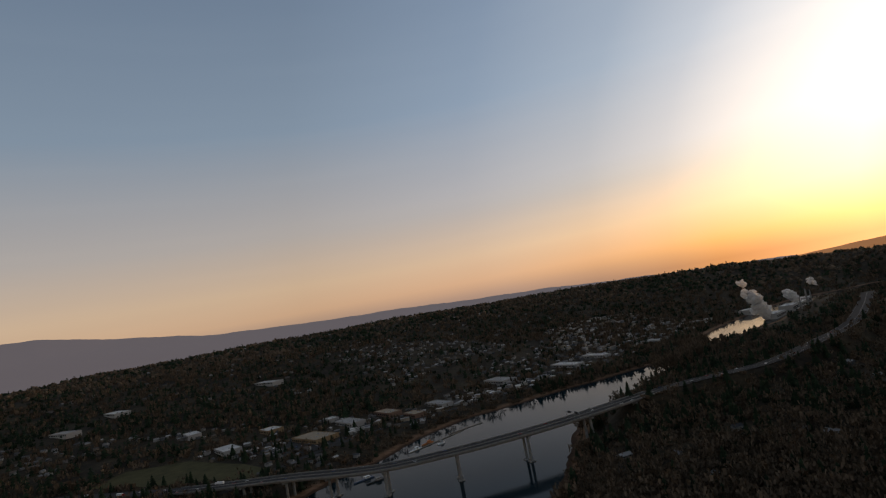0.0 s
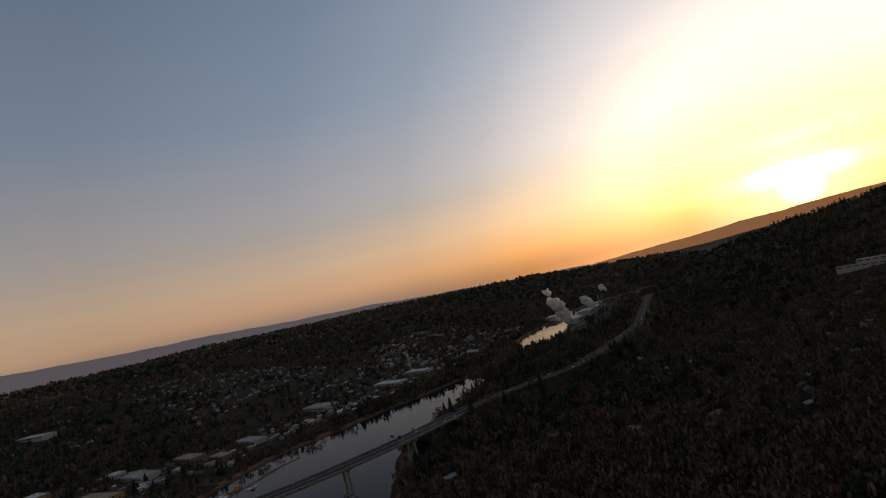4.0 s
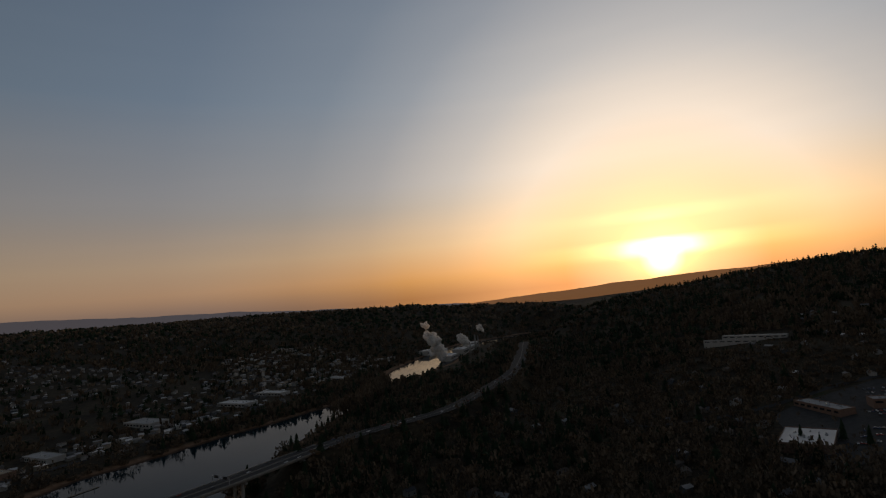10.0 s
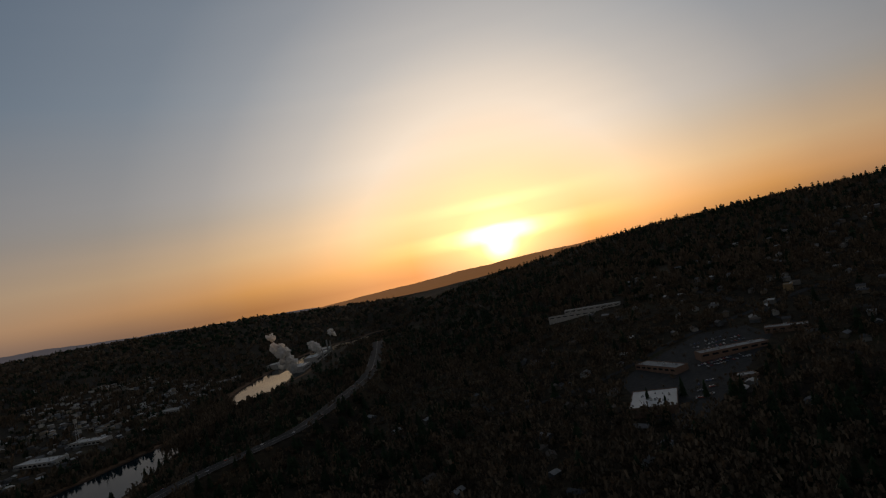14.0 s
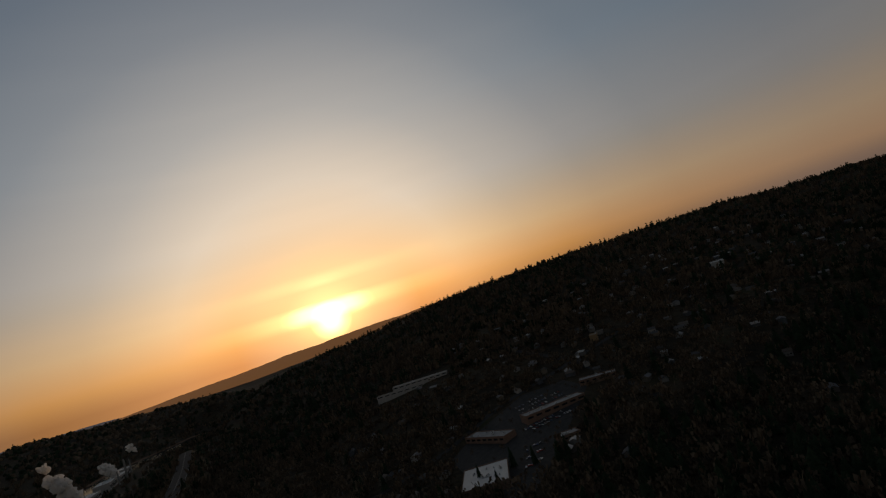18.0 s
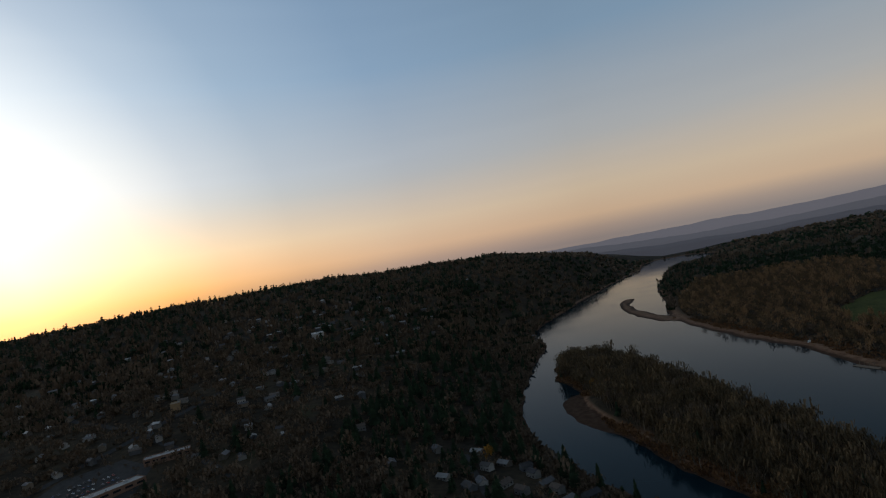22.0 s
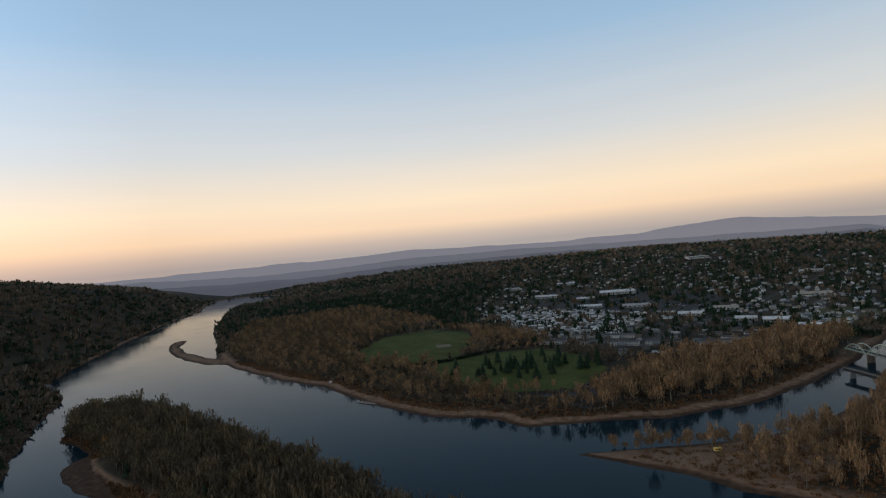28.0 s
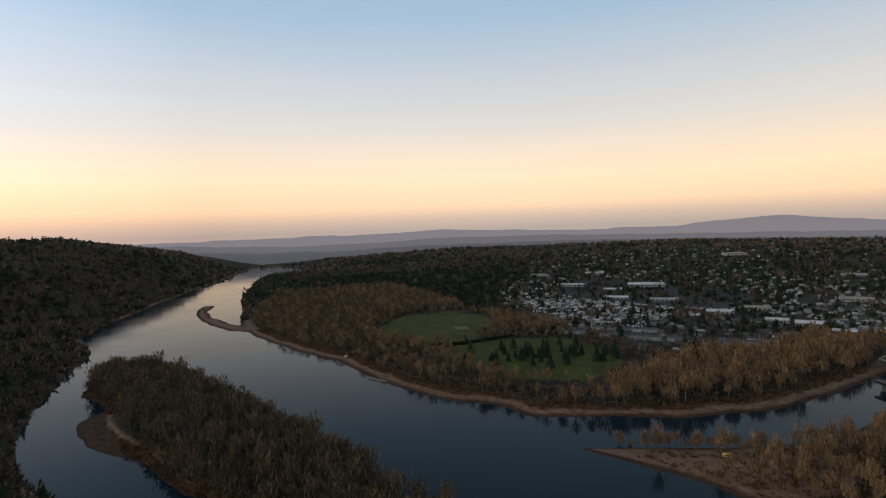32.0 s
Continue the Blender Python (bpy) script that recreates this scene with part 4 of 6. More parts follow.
        for bx, by, gap in lots:
            keep &= np.hypot(x - bx, y - by) > gap
        thin, bearing = RNG.rand(n), np.degrees(a)
        share = np.ones(n)
        share = np.where(inside(x, y, FAR_TOWN), 0.8, share)
        share = np.where(inside(x, y, TOWN), np.clip(0.2 + (r - 1300) / 1600, 0.2, 0.6), share)
        share = np.where(inside(x, y, HOMES_PARK), 0.12, share)
        share = np.where(inside(x, y, SUBURB), 0.82, share)
        share = np.where(inside(x, y, SHORE_ROW), 0.6, share)
        share = np.where(inside(x, y, OLD_TOWN), np.where(y > -1150, 0.42, np.clip(0.9 - (bearing - 143) / 20, 0.22, 0.9)), share)
        keep &= thin < share
        return x[keep], y[keep], r[keep], np.degrees(a[keep])

    n = 40000
    a = np.radians(RNG.uniform(118, 350, n))
    x, y, r, az = open_ground(n, 260 + 4350 * RNG.rand(n) ** 1.65, a)
    green = np.clip(0.40 + 1.5 * noise2(x, y, 260, 14) + np.where((az > 205) & (az < 250) & (r > 1500), 0.25, -0.06), 0.08, 0.85)
    green = np.where((az > 288) & (r > 1150) & (r < 2400) & (x < -1150), 0.9, green)
    green = np.where((x > -1200) & (x < -640) & (y > -400) & (y < -190), 0.72, green)
    green = np.where((az < 153) & (r > 900) & (r < 2300), 0.86, green)
    green = np.where(inside(x, y, TOWN), 0.62, green)
    is_con, near = RNG.rand(len(x)) < green, r < 1150
    wood("hillside_conifers", CONIFERS, CONIFER, x[is_con & near], y[is_con & near], 12, 25, 51, "dark evergreen trees on a wooded hillside", 1.45)
    wood("hillside_conifers", FAR_CONIFERS, CONIFER, x[is_con & ~near], y[is_con & ~near], 14, 27, 53, "far dark evergreen forest over rolling hills", 1.7)
    wood("hillside_trees", HILL_BROAD, TWIGS_GREY, x[~is_con & near], y[~is_con & near], 12, 21, 55, "grey leafless trees on a wooded hillside", 1.5)
    wood("hillside_trees", LEAN_BUSHES, TWIGS_GREY, x[~is_con & ~near], y[~is_con & ~near], 12, 20, 57, "far grey leafless woodland over rolling hills", 0.9)
    # the closed understorey between them
    n = 15000
    x, y, r, az = open_ground(n, 260 + 1000 * RNG.rand(n) ** 0.75, np.radians(RNG.uniform(118, 350, n)))
    wood("hillside_undergrowth", BUSHES, TWIGS_GREY, x, y, 3, 7, 59, "brown leafless undergrowth on a wooded hillside", 1.5)
    n = 42000
    x, y, r, az = open_ground(n, 1050 + 3450 * RNG.rand(n) ** 1.25, np.radians(RNG.uniform(118, 350, n)))
    dark = RNG.rand(len(x)) < np.where(inside(x, y, TOWN), 0.55, 0) + np.where((az > 288) & (r > 1150) & (r < 2400) & (x < -1150) & ~inside(x, y, TOWN), 0.9, np.clip(0.3 + 1.3 * noise2(x, y, 300, 15), 0.1, 0.7))
    for pick, mat, seed, label in ((dark, CONIFER, 61, "far dark evergreen crowns on rolling hills"), (~dark, TWIGS_GREY, 63, "far grey leafless crowns on rolling hills")):
        mid = r < 2700
        wood("hillside_woods", LEAN_BUSHES, mat, x[pick & mid], y[pick & mid], 9, 15, seed, label, 0.9)
        wood("hillside_woods", CROWNS, mat, x[pick & ~mid], y[pick & ~mid], 9, 16, seed + 20, label, 1.35)
# ---- roads, bridges and vehicles ----


def drape(name, poly, mat, lift, label, category, step=14.0):
    """A sheet cut to a polygon and laid on the ground."""
    from mathutils.geometry import delaunay_2d_cdt
    rim = []
    for (ax, ay), (bx, by) in zip(poly, poly[1:] + poly[:1]):
        k = max(1, int(math.hypot(bx - ax, by - ay) / step))
        rim += [(ax + (bx - ax) * q / k, ay + (by - ay) * q / k) for q in range(k)]
    gx, gy = scatter(poly, step, 71)
    deep = poly_sd(gx, gy, poly) < -step * 0.4
    pts = [Vector(p) for p in rim] + [Vector(p) for p in zip(gx[deep], gy[deep])]
    res = delaunay_2d_cdt(pts, [], [list(range(len(rim)))], 1, 1e-4)
    v = np.array([(p.x, p.y) for p in res[0]])
    z = ground_z(v[:, 0], v[:, 1]) + lift
    f = [t for t in res[2] if len(t) == 3]
    ob = link_mesh(name, np.column_stack([v, z]), f, mat, smooth=True)
    return tagged(ob, label, category, kind="structure")


def ribbon(name, line, half, mat, lift, label, category, own_z=False, thick=0.0, shift=0.0, parent=None):
    """A strip along a line; own_z keeps the line's own heights, else it is laid on the ground."""
    p = np.array(line, float)
    t = np.gradient(p[:, :2], axis=0)
    t /= np.linalg.norm(t, axis=1)[:, None]
    nrm = np.stack([-t[:, 1], t[:, 0]], 1)
    l, r = p[:, :2] + nrm * (shift + half), p[:, :2] + nrm * (shift - half)
    zl = p[:, 2] if own_z else ground_z(l[:, 0], l[:, 1])
    zr = p[:, 2] if own_z else ground_z(r[:, 0], r[:, 1])
    rows = [np.column_stack([l, zl + lift]), np.column_stack([r, zr + lift])]
    if thick:
        rows += [np.column_stack([r, zr + lift - thick]), np.column_stack([l, zl + lift - thick])]
    n, k = len(p), len(rows)
    v = np.concatenate(rows)
    f = []
    for q in range(n - 1):
        for a in range(k if thick else 1):
            b = (a + 1) % k
            f.append((a * n + q, b * n + q, b * n + q + 1, a * n + q + 1))
    if thick:
        f += [(0, 3 * n, 2 * n, n), (n - 1, 2 * n - 1, 3 * n - 1, 4 * n - 1)]
    ob = link_mesh(name, v, f, mat, parent=parent)
    return tagged(ob, label, category, kind="structure") if parent is None else ob


def along(line, dist):
    """The point and heading at a distance along a line."""
    for a, b in zip(line, line[1:]):
        seg = math.hypot(b[0] - a[0], b[1] - a[1])
        if dist <= seg:
            s = dist / seg
            return tuple(a[k] + s * (b[k] - a[k]) for k in range(3)), math.degrees(math.atan2(b[1] - a[1], b[0] - a[0]))
        dist -= seg
    return tuple(line[-1]), 0.0


BRIDGE_LINE = [p for p in ROAD_LINE if -40 <= p[0] <= 660]
ribbon("road", [p for p in ROAD_LINE if p[0] > 640], 13, ASPHALT, 0.25, "grey asphalt freeway on the valley floor", "road", own_z=True)
ribbon("road", [p for p in ROAD_LINE if p[0] < -20], 13, ASPHALT, 0.25, "grey asphalt freeway climbing a wooded hill", "road", own_z=True)
for side in (-12.2, -0.6, 0.6, 12.2):
    ribbon("trim", [p for p in ROAD_LINE if p[0] < 640], 0.16, PAINT_WHITE, 0.42 if abs(side) > 5 else 0.43, "faded white painted lane edge line", "road marking", own_z=True, shift=side)


def freeway_bridge():
    b = empty("freeway_bridge", 217, -668, 0)
    base = Matrix.Translation((-217, 668, 0))
    made = [ribbon("deck", BRIDGE_LINE, 14.5, CONCRETE, 0.3, "", "", True, 1.0, 0, b)]
    made.append(ribbon("roadway", BRIDGE_LINE, 13.6, ASPHALT, 0.36, "", "", True, 0, 0, b))
    for side in (-14.3, 14.3):
        made.append(ribbon("barrier", BRIDGE_LINE, 0.2, CONCRETE, 1.4, "", "", True, 1.1, side, b))
    made.append(ribbon("median", BRIDGE_LINE, 0.25, CONCRETE, 1.15, "", "", True, 0.8, 0, b))
    for side in (-10.5, -3.5, 3.5, 10.5):
        made.append(ribbon("girder", BRIDGE_LINE, 0.7, CONCRETE, -0.7, "", "", True, 2.4, side, b))
    for ob in made:
        ob.matrix_local = base
    total = sum(math.hypot(q[0] - p[0], q[1] - p[1]) for p, q in zip(BRIDGE_LINE, BRIDGE_LINE[1:]))
    gaps = [70, 145, 220, 292, 368, 455, 545, 640, 720]
    for d in gaps:
        if d > total:
            break
        (x, y, z), turn = along(BRIDGE_LINE, d)
        foot = min(gz(x, y), 0) - 3
        m = base @ pose(x, y, 0, 0, 0, turn)
        pier = part("pier_cap", boxed(-1.6, -13, z - 5.2, 1.6, 13, z - 3.05, bevel=0.3), CONCRETE, b)
        pier.matrix_local = m
        for side in (-6.5, 6.5):
            col = part("column", tube(bmesh.new(), (0, side, foot), (0, side, z - 5.2), 1.9, 1.6, 14), CONCRETE, pier)
            if foot < -3.5:
                part("footing", boxed(-4, side - 4, -4, 4, side + 4, 1.2, bevel=0.3), CONCRETE, col)
    return tagged(b, "long grey concrete freeway bridge on paired columns", "bridge")


freeway_bridge()


def sign_gantry(x, y, z, turn):
    g = empty("sign_gantry", x, y, z, turn)
    for side in (-14.4, 14.4):
        part("post", tube(bmesh.new(), (0, side, 0), (0, side, 7.5), 0.28, 0.24), STEEL_GREY, g)
    for h in (6.2, 7.4):
        part("beam", tube(bmesh.new(), (0, -14.6, h), (0, 14.6, h), 0.16, 0.16), STEEL_GREY, g)
    for side in (-8, 7):
        part("sign_panel", boxed(-0.35, side - 3.4, 5.4, -0.2, side + 3.4, 8.2), DARK_STEEL, g)
    return tagged(g, "grey steel sign gantry over a freeway bridge", "gantry")


(gx0, gy0, gz0), gturn = along(BRIDGE_LINE, 620)
sign_gantry(gx0, gy0, gz0 + 0.36, gturn)


def make_car():
    c = empty("car", 0, 0, -50)
    bm = boxed(-2.25, -0.88, 0.35, 2.25, 0.88, 0.92, bevel=0.14)
    part("body", bm, CAR_PAINT, c)
    cab = boxed(-1.5, -0.78, 0.92, 0.95, 0.78, 1.45, bevel=0.1)
    for v in cab.verts:
        if v.co.z > 1.2:
            v.co.x = -0.25 + (v.co.x + 0.25) * 0.72
            v.co.y *= 0.86
    part("cabin", cab, GLASS, c)
    part("roof", boxed(-1.1, -0.62, 1.44, 0.55, 0.62, 1.5), CAR_PAINT, c)
    for x in (-1.4, 1.4):
        for y in (-0.86, 0.86):
            part("wheel", tube(bmesh.new(), (x, y - 0.1, 0.33), (x, y + 0.1, 0.33), 0.33, 0.33, 10), RUBBER, c)
    return tagged(c, "small sedan car on a grey freeway", "car", "cars on the freeway")


def make_truck():
    c = empty("lorry", 0, 0, -50)
    part("trailer", boxed(-8.5, -1.28, 1.1, 4.6, 1.28, 4.0, bevel=0.06), CANVAS_WHITE, c)
    cab = boxed(5.1, -1.2, 0.7, 7.9, 1.2, 3.3, bevel=0.2)
    part("cab", cab, CAR_PAINT, c)
    part("windscreen", boxed(7.86, -1.0, 2.0, 7.95, 1.0, 2.95), GLASS, c)
    part("chassis", boxed(-8.4, -0.5, 0.7, 7.6, 0.5, 1.09), DARK_STEEL, c)
    for x in (-7.4, -6.2, 3.0, 4.2, 7.0):
        for y in (-1.05, 1.05):
            part("wheel", tube(bmesh.new(), (x, y - 0.16, 0.5), (x, y + 0.16, 0.5), 0.5, 0.5, 10), RUBBER, c)
    return tagged(c, "long white box lorry with trailer", "lorry", "lorries on the freeway")


def traffic():
    rng = np.random.RandomState(8)
    car, truck = make_car(), make_truck()
    length = sum(math.hypot(q[0] - p[0], q[1] - p[1]) for p, q in zip(ROAD_LINE, ROAD_LINE[1:]))
    first = [True, True]
    d = 120.0
    while d < length - 350:
        lorry = rng.rand() < 0.13
        (x, y, z), turn = along(ROAD_LINE, d)
        lane = rng.choice([-10.5, -6.8, -3.2, 3.2, 6.8, 10.5])
        m = pose(x, y, z + 0.36, 0, 0, turn) @ pose(0, lane, 0, 0, 0, 0 if lane < 0 else 180)
        if first[lorry]:
            (truck if lorry else car).matrix_basis = m
            first[lorry] = False
        else:
            copy_thing(truck if lorry else car, m)
        d += rng.uniform(16, 52)
    return car


CAR = traffic()


def parked(places, group, label):
    for x, y, turn in places:
        c = copy_thing(CAR, pose(x, y, gz(x, y) + 0.4, 0, 0, turn))
        tagged(c, label, "car", group)


def small_road(line, half, label="grey asphalt street between houses"):
    ribbon("road", curve_points([(x, y, 0) for x, y in line], 6), half, ASPHALT, 0.45, label, "road")


small_road([(-300, -830), (-400, -760), (-480, -716), (-569, -698), (-667, -700), (-800, -660), (-950, -620), (-1150, -590), (-1400, -560)], 5)
small_road([(-640, -470), (-720, -560), (-820, -700), (-900, -850)], 4)
small_road([(-200, -1600), (-30, -1450), (130, -1290), (240, -1168), (340, -1085), (430, -1000), (490, -900), (530, -800), (560, -690)], 7, "grey asphalt riverside road")
small_road([(-1400, 900), (-1100, 860), (-830, 760), (-640, 760), (-500, 900)], 5)
small_road([(-1300, 1150), (-1000, 1130), (-700, 1080), (-480, 1100)], 6)
small_road([(-1020, 660), (-980, 900), (-1000, 1300), (-1050, 1800)], 5)
small_road([(-700, 560), (-690, 800), (-720, 1300), (-740, 2000)], 5)
small_road([(-690, -262), (-630, -250), (-560, -232), (-480, -190)], 3.5)


def arch_bridge():
    """A pale green bridge hung under three arches."""
    b = empty("arch_bridge", -352, 688, 0, -38)
    part("deck", boxed(-72, -5.5, 11.0, 72, 5.5, 12.4, bevel=0.1), CONCRETE, b)
    part("roadway", boxed(-72, -4.6, 12.4, 72, 4.6, 12.45), ASPHALT, b)
    for y in (-5.6, 5.6):
        part("railing", boxed(-72, y - 0.12, 12.3, 72, y + 0.12, 13.4), PALE_GREEN, b)
    for x0, x1, rise in ((-70, -33, 9), (-30, 30, 17), (33, 70, 9)):
        for y in (-5.9, 5.9):
            bm = bmesh.new()
            pts = [(x0 + (x1 - x0) * k / 14, 12 + rise * (1 - (2 * k / 14 - 1) ** 2) - (1.2 if k in (0, 14) else 0)) for k in range(15)]
            for (xa, za), (xb, zb) in zip(pts, pts[1:]):
                tube(bm, (xa, y, za), (xb, y, zb), 0.75, 0.75, 6)
            rib = part("arch_rib", bm, PALE_GREEN, b)
            for xa, za in pts[2:-2:2]:
                part("hanger", tube(bmesh.new(), (xa, y, 12), (xa, y, za), 0.14, 0.14, 5), PALE_GREEN, rib)
        for k in (5, 7, 9):
            xa = x0 + (x1 - x0) * k / 14
            za = 12 + rise * (1 - (2 * k / 14 - 1) ** 2)
            if rise > 10:
                part("brace", tube(bmesh.new(), (xa, -5.9, za), (xa, 5.9, za), 0.35, 0.35, 6), PALE_GREEN, b)
    for x in (-71, -31.5, 31.5, 71):
        part("pier", boxed(x - 1.2, -5, -4, x + 1.2, 5, 11.0, bevel=0.4), TIMBER, b)
    return tagged(b, "pale green arched road bridge over a side river", "bridge")


def rail_bridge():
    b = empty("rail_bridge", -326, 588, 0, -32)
    for y in (-2.4, 2.4):
        part("girder", boxed(-62, y - 0.25, 7.4, 62, y + 0.25, 10.6), DARK_STEEL, b)
    part("track_bed", boxed(-62, -2.6, 10.0, 62, 2.6, 10.5), TIMBER, b)
    for y in (-0.75, 0.75):
        part("rail", boxed(-62, y - 0.05, 10.5, 62, y + 0.05, 10.68), DARK_STEEL, b)
    for x in range(-56, 57, 8):
        for y in (-2.65, 2.65):
            part("stiffener", boxed(x - 0.15, y - 0.15, 7.4, x + 0.15, y + 0.15, 10.6), DARK_STEEL, b)
    for x in (-52, -14, 24, 56):
        part("pier", boxed(x - 1.4, -3.4, -4, x + 1.4, 3.4, 7.4, bevel=0.4), CONCRETE, b)
    return tagged(b, "dark steel girder railway bridge on concrete piers", "bridge")


arch_bridge()
rail_bridge()

# ---- fields ----
drape("field", FIELD, LAWN, 0.5, "green mown playing field beside bare woods", "field")
drape("lawn", PARK, LAWN, 0.6, "dark green park lawn with evergreens", "lawn")
drape("field", [(-520, 960), (-590, 1020), (-560, 1130), (-490, 1150), (-450, 1080), (-455, 980)], MEADOW, 0.6, "olive playing field beside a side river", "field")
drape("infield", [(-1008, 470), (-992, 492), (-968, 478), (-982, 455)], material("infield_dirt", (0.13, 0.10, 0.065), 0.95, 0.2, 0.2), 0.7, "bare dirt baseball infield", "infield", 6)
drape("field", VERGE, MEADOW, 0.7, "olive grass beside a freeway", "field")
drape("field", [(-190, -1010), (-240, -1120), (-320, -1240), (-380, -1230), (-330, -1110), (-250, -1020)], MEADOW, 0.7, "olive grass terrace above a freeway", "field")
SPIT_SOIL = material("spit_gravel", (0.165, 0.092, 0.054), 0.95, 0.4, 0.06, second=(0.225, 0.135, 0.085), bump=0.4, spec=0.1)
drape("gravel_bar", [(-462, 232), (-404, 248), (-372, 259), (-318, 262), (-286, 300), (-306, 372), (-340, 352), (-385, 318), (-438, 262)], SPIT_SOIL, 0.35, "reddish-brown gravel bar at a river mouth", "gravel bar", 7)
drape("parking_lot", MALL_LOT, PALE_LOT, 0.4, "grey asphalt shop parking lot", "parking lot")
drape("parking_lot", [(-600, 320), (-640, 400), (-560, 420), (-520, 360), (-545, 325)], PALE_LOT, 0.5, "grey gravel parking lot in a riverside park", "parking lot")
drape("parking_lot", [(560, -860), (470, -900), (500, -960), (640, -1000), (690, -930)], PALE_LOT, 0.6, "grey asphalt lot beside warehouses", "parking lot")
drape("parking_lot", [(-1330, 1060), (-1180, 980), (-900, 960), (-740, 1060), (-820, 1240), (-1120, 1340), (-1400, 1280)], PALE_LOT, 0.5, "wide grey asphalt shopping lot", "parking lot")
# ---- buildings ----


def flat_building(x, y, w, d, h, turn, roof, wall, units, label, category="shop", windows=6, name="flat_roofed_building"):
    """A low commercial building: walls, parapet, roof sheet, rooftop units, and a row of front windows."""
    lows = [gz(x + a * w / 2, y + c * d / 2) for a in (-0.6, 0.6) for c in (-0.6, 0.6)]
    z0 = max(lows)
    b = empty(name, x, y, z0, turn)
    drop = min(lows) - z0 - 1.0
    part("wall", boxed(-w / 2, -d / 2, drop, w / 2, d / 2, h, bevel=0.06), wall, b)
    part("roof", boxed(-w / 2 + 0.45, -d / 2 + 0.45, h, w / 2 - 0.45, d / 2 - 0.45, h + 0.06), roof, b)
    for x0, y0, x1, y1 in ((-w / 2 - 0.06, -d / 2 - 0.06, w / 2 + 0.06, -d / 2 + 0.44), (-w / 2 - 0.06, d / 2 - 0.44, w / 2 + 0.06, d / 2 + 0.06),
                           (-w / 2 - 0.06, -d / 2 + 0.44, -w / 2 + 0.44, d / 2 - 0.44), (w / 2 - 0.44, -d / 2 + 0.44, w / 2 + 0.06, d / 2 - 0.44)):
        part("parapet", boxed(x0, y0, h - 0.3, x1, y1, h + 0.9), wall, b)
    rng = random.Random(int(x * 7 + y * 3))
    for _ in range(units):
        ux, uy, s = rng.uniform(-0.4, 0.4) * w, rng.uniform(-0.36, 0.36) * d, rng.uniform(1.0, 2.0)
        unit = part("rooftop_unit", boxed(ux - s, uy - s * 0.7, h + 0.06, ux + s, uy + s * 0.7, h + 0.06 + s * 0.8, bevel=0.08), STEEL_GREY, b)
        part("fan_cowl", tube(bmesh.new(), (ux, uy, h + s * 0.8), (ux, uy, h + s * 0.8 + 0.4), s * 0.4, s * 0.4, 10), DARK_STEEL, unit)
    for k in range(windows):
        wx = -w / 2 + w * (k + 0.5) / windows
        for fy in (-d / 2, d / 2):
            part("window", boxed(wx - w / windows * 0.32, fy - 0.08, h * 0.22, wx + w / windows * 0.32, fy + 0.08, h * 0.68), GLASS, b)
    return tagged(b, label, category)


def gable_house(w, d, h, rise, name="house"):
    """One house: walls with gables, overhanging roof, chimney, door and windows."""
    b = empty(name, 0, 0, -80)
    bm = bmesh.new()
    pts = [(-w / 2, -d / 2, -3), (w / 2, -d / 2, -3), (w / 2, d / 2, -3), (-w / 2, d / 2, -3), (-w / 2, -d / 2, h), (w / 2, -d / 2, h), (w / 2, d / 2, h), (-w / 2, d / 2, h),
           (-w / 2, 0, h + rise), (w / 2, 0, h + rise)]
    v = [bm.verts.new(p) for p in pts]
    for f in ((0, 1, 5, 4), (2, 3, 7, 6), (1, 2, 6, 9, 5), (3, 0, 4, 8, 7)):
        bm.faces.new([v[k] for k in f])
    part("wall", bm, WALL_ONE, b)
    bm = bmesh.new()
    o, t = 0.5, 0.22
    low = h - rise * o / (d / 2)
    prof = [(-d / 2 - o, low), (0, h + rise), (d / 2 + o, low), (d / 2 + o, low + t), (0, h + rise + t), (-d / 2 - o, low + t)]
    a = [bm.verts.new((-w / 2 - o, y, z + 0.02)) for y, z in prof]
    c = [bm.verts.new((w / 2 + o, y, z + 0.02)) for y, z in prof]
    for k in range(6):
        n = (k + 1) % 6
        bm.faces.new((a[k], a[n], c[n], c[k]))
    bm.faces.new(a[::-1])
    bm.faces.new(c)
    roof = part("roof", bm, ROOF_ONE, b)
    part("chimney", boxed(w * 0.22 - 0.4, 0.6, h + rise * 0.4, w * 0.22 + 0.4, 1.4, h + rise + 1.0), BRICK_WALL, roof)
    part("door", boxed(-0.5, -d / 2 - 0.07, 0.1, 0.5, -d / 2 + 0.05, 2.1), DARK_STEEL, b)
    for wx in (-w * 0.32, w * 0.3):
        for fy in (-d / 2, d / 2):
            part("window", boxed(wx - 0.8, fy - 0.06, 1.0, wx + 0.8, fy + 0.06, 2.3), GLASS, b)
    return b


def house_row(kind, places, group, label, category="house"):
    for k, (x, y, turn) in enumerate(places):
        h = copy_thing(kind, pose(x, y, gz(x, y) + 0.2, 0, 0, turn))
        tagged(h, label, category, group)


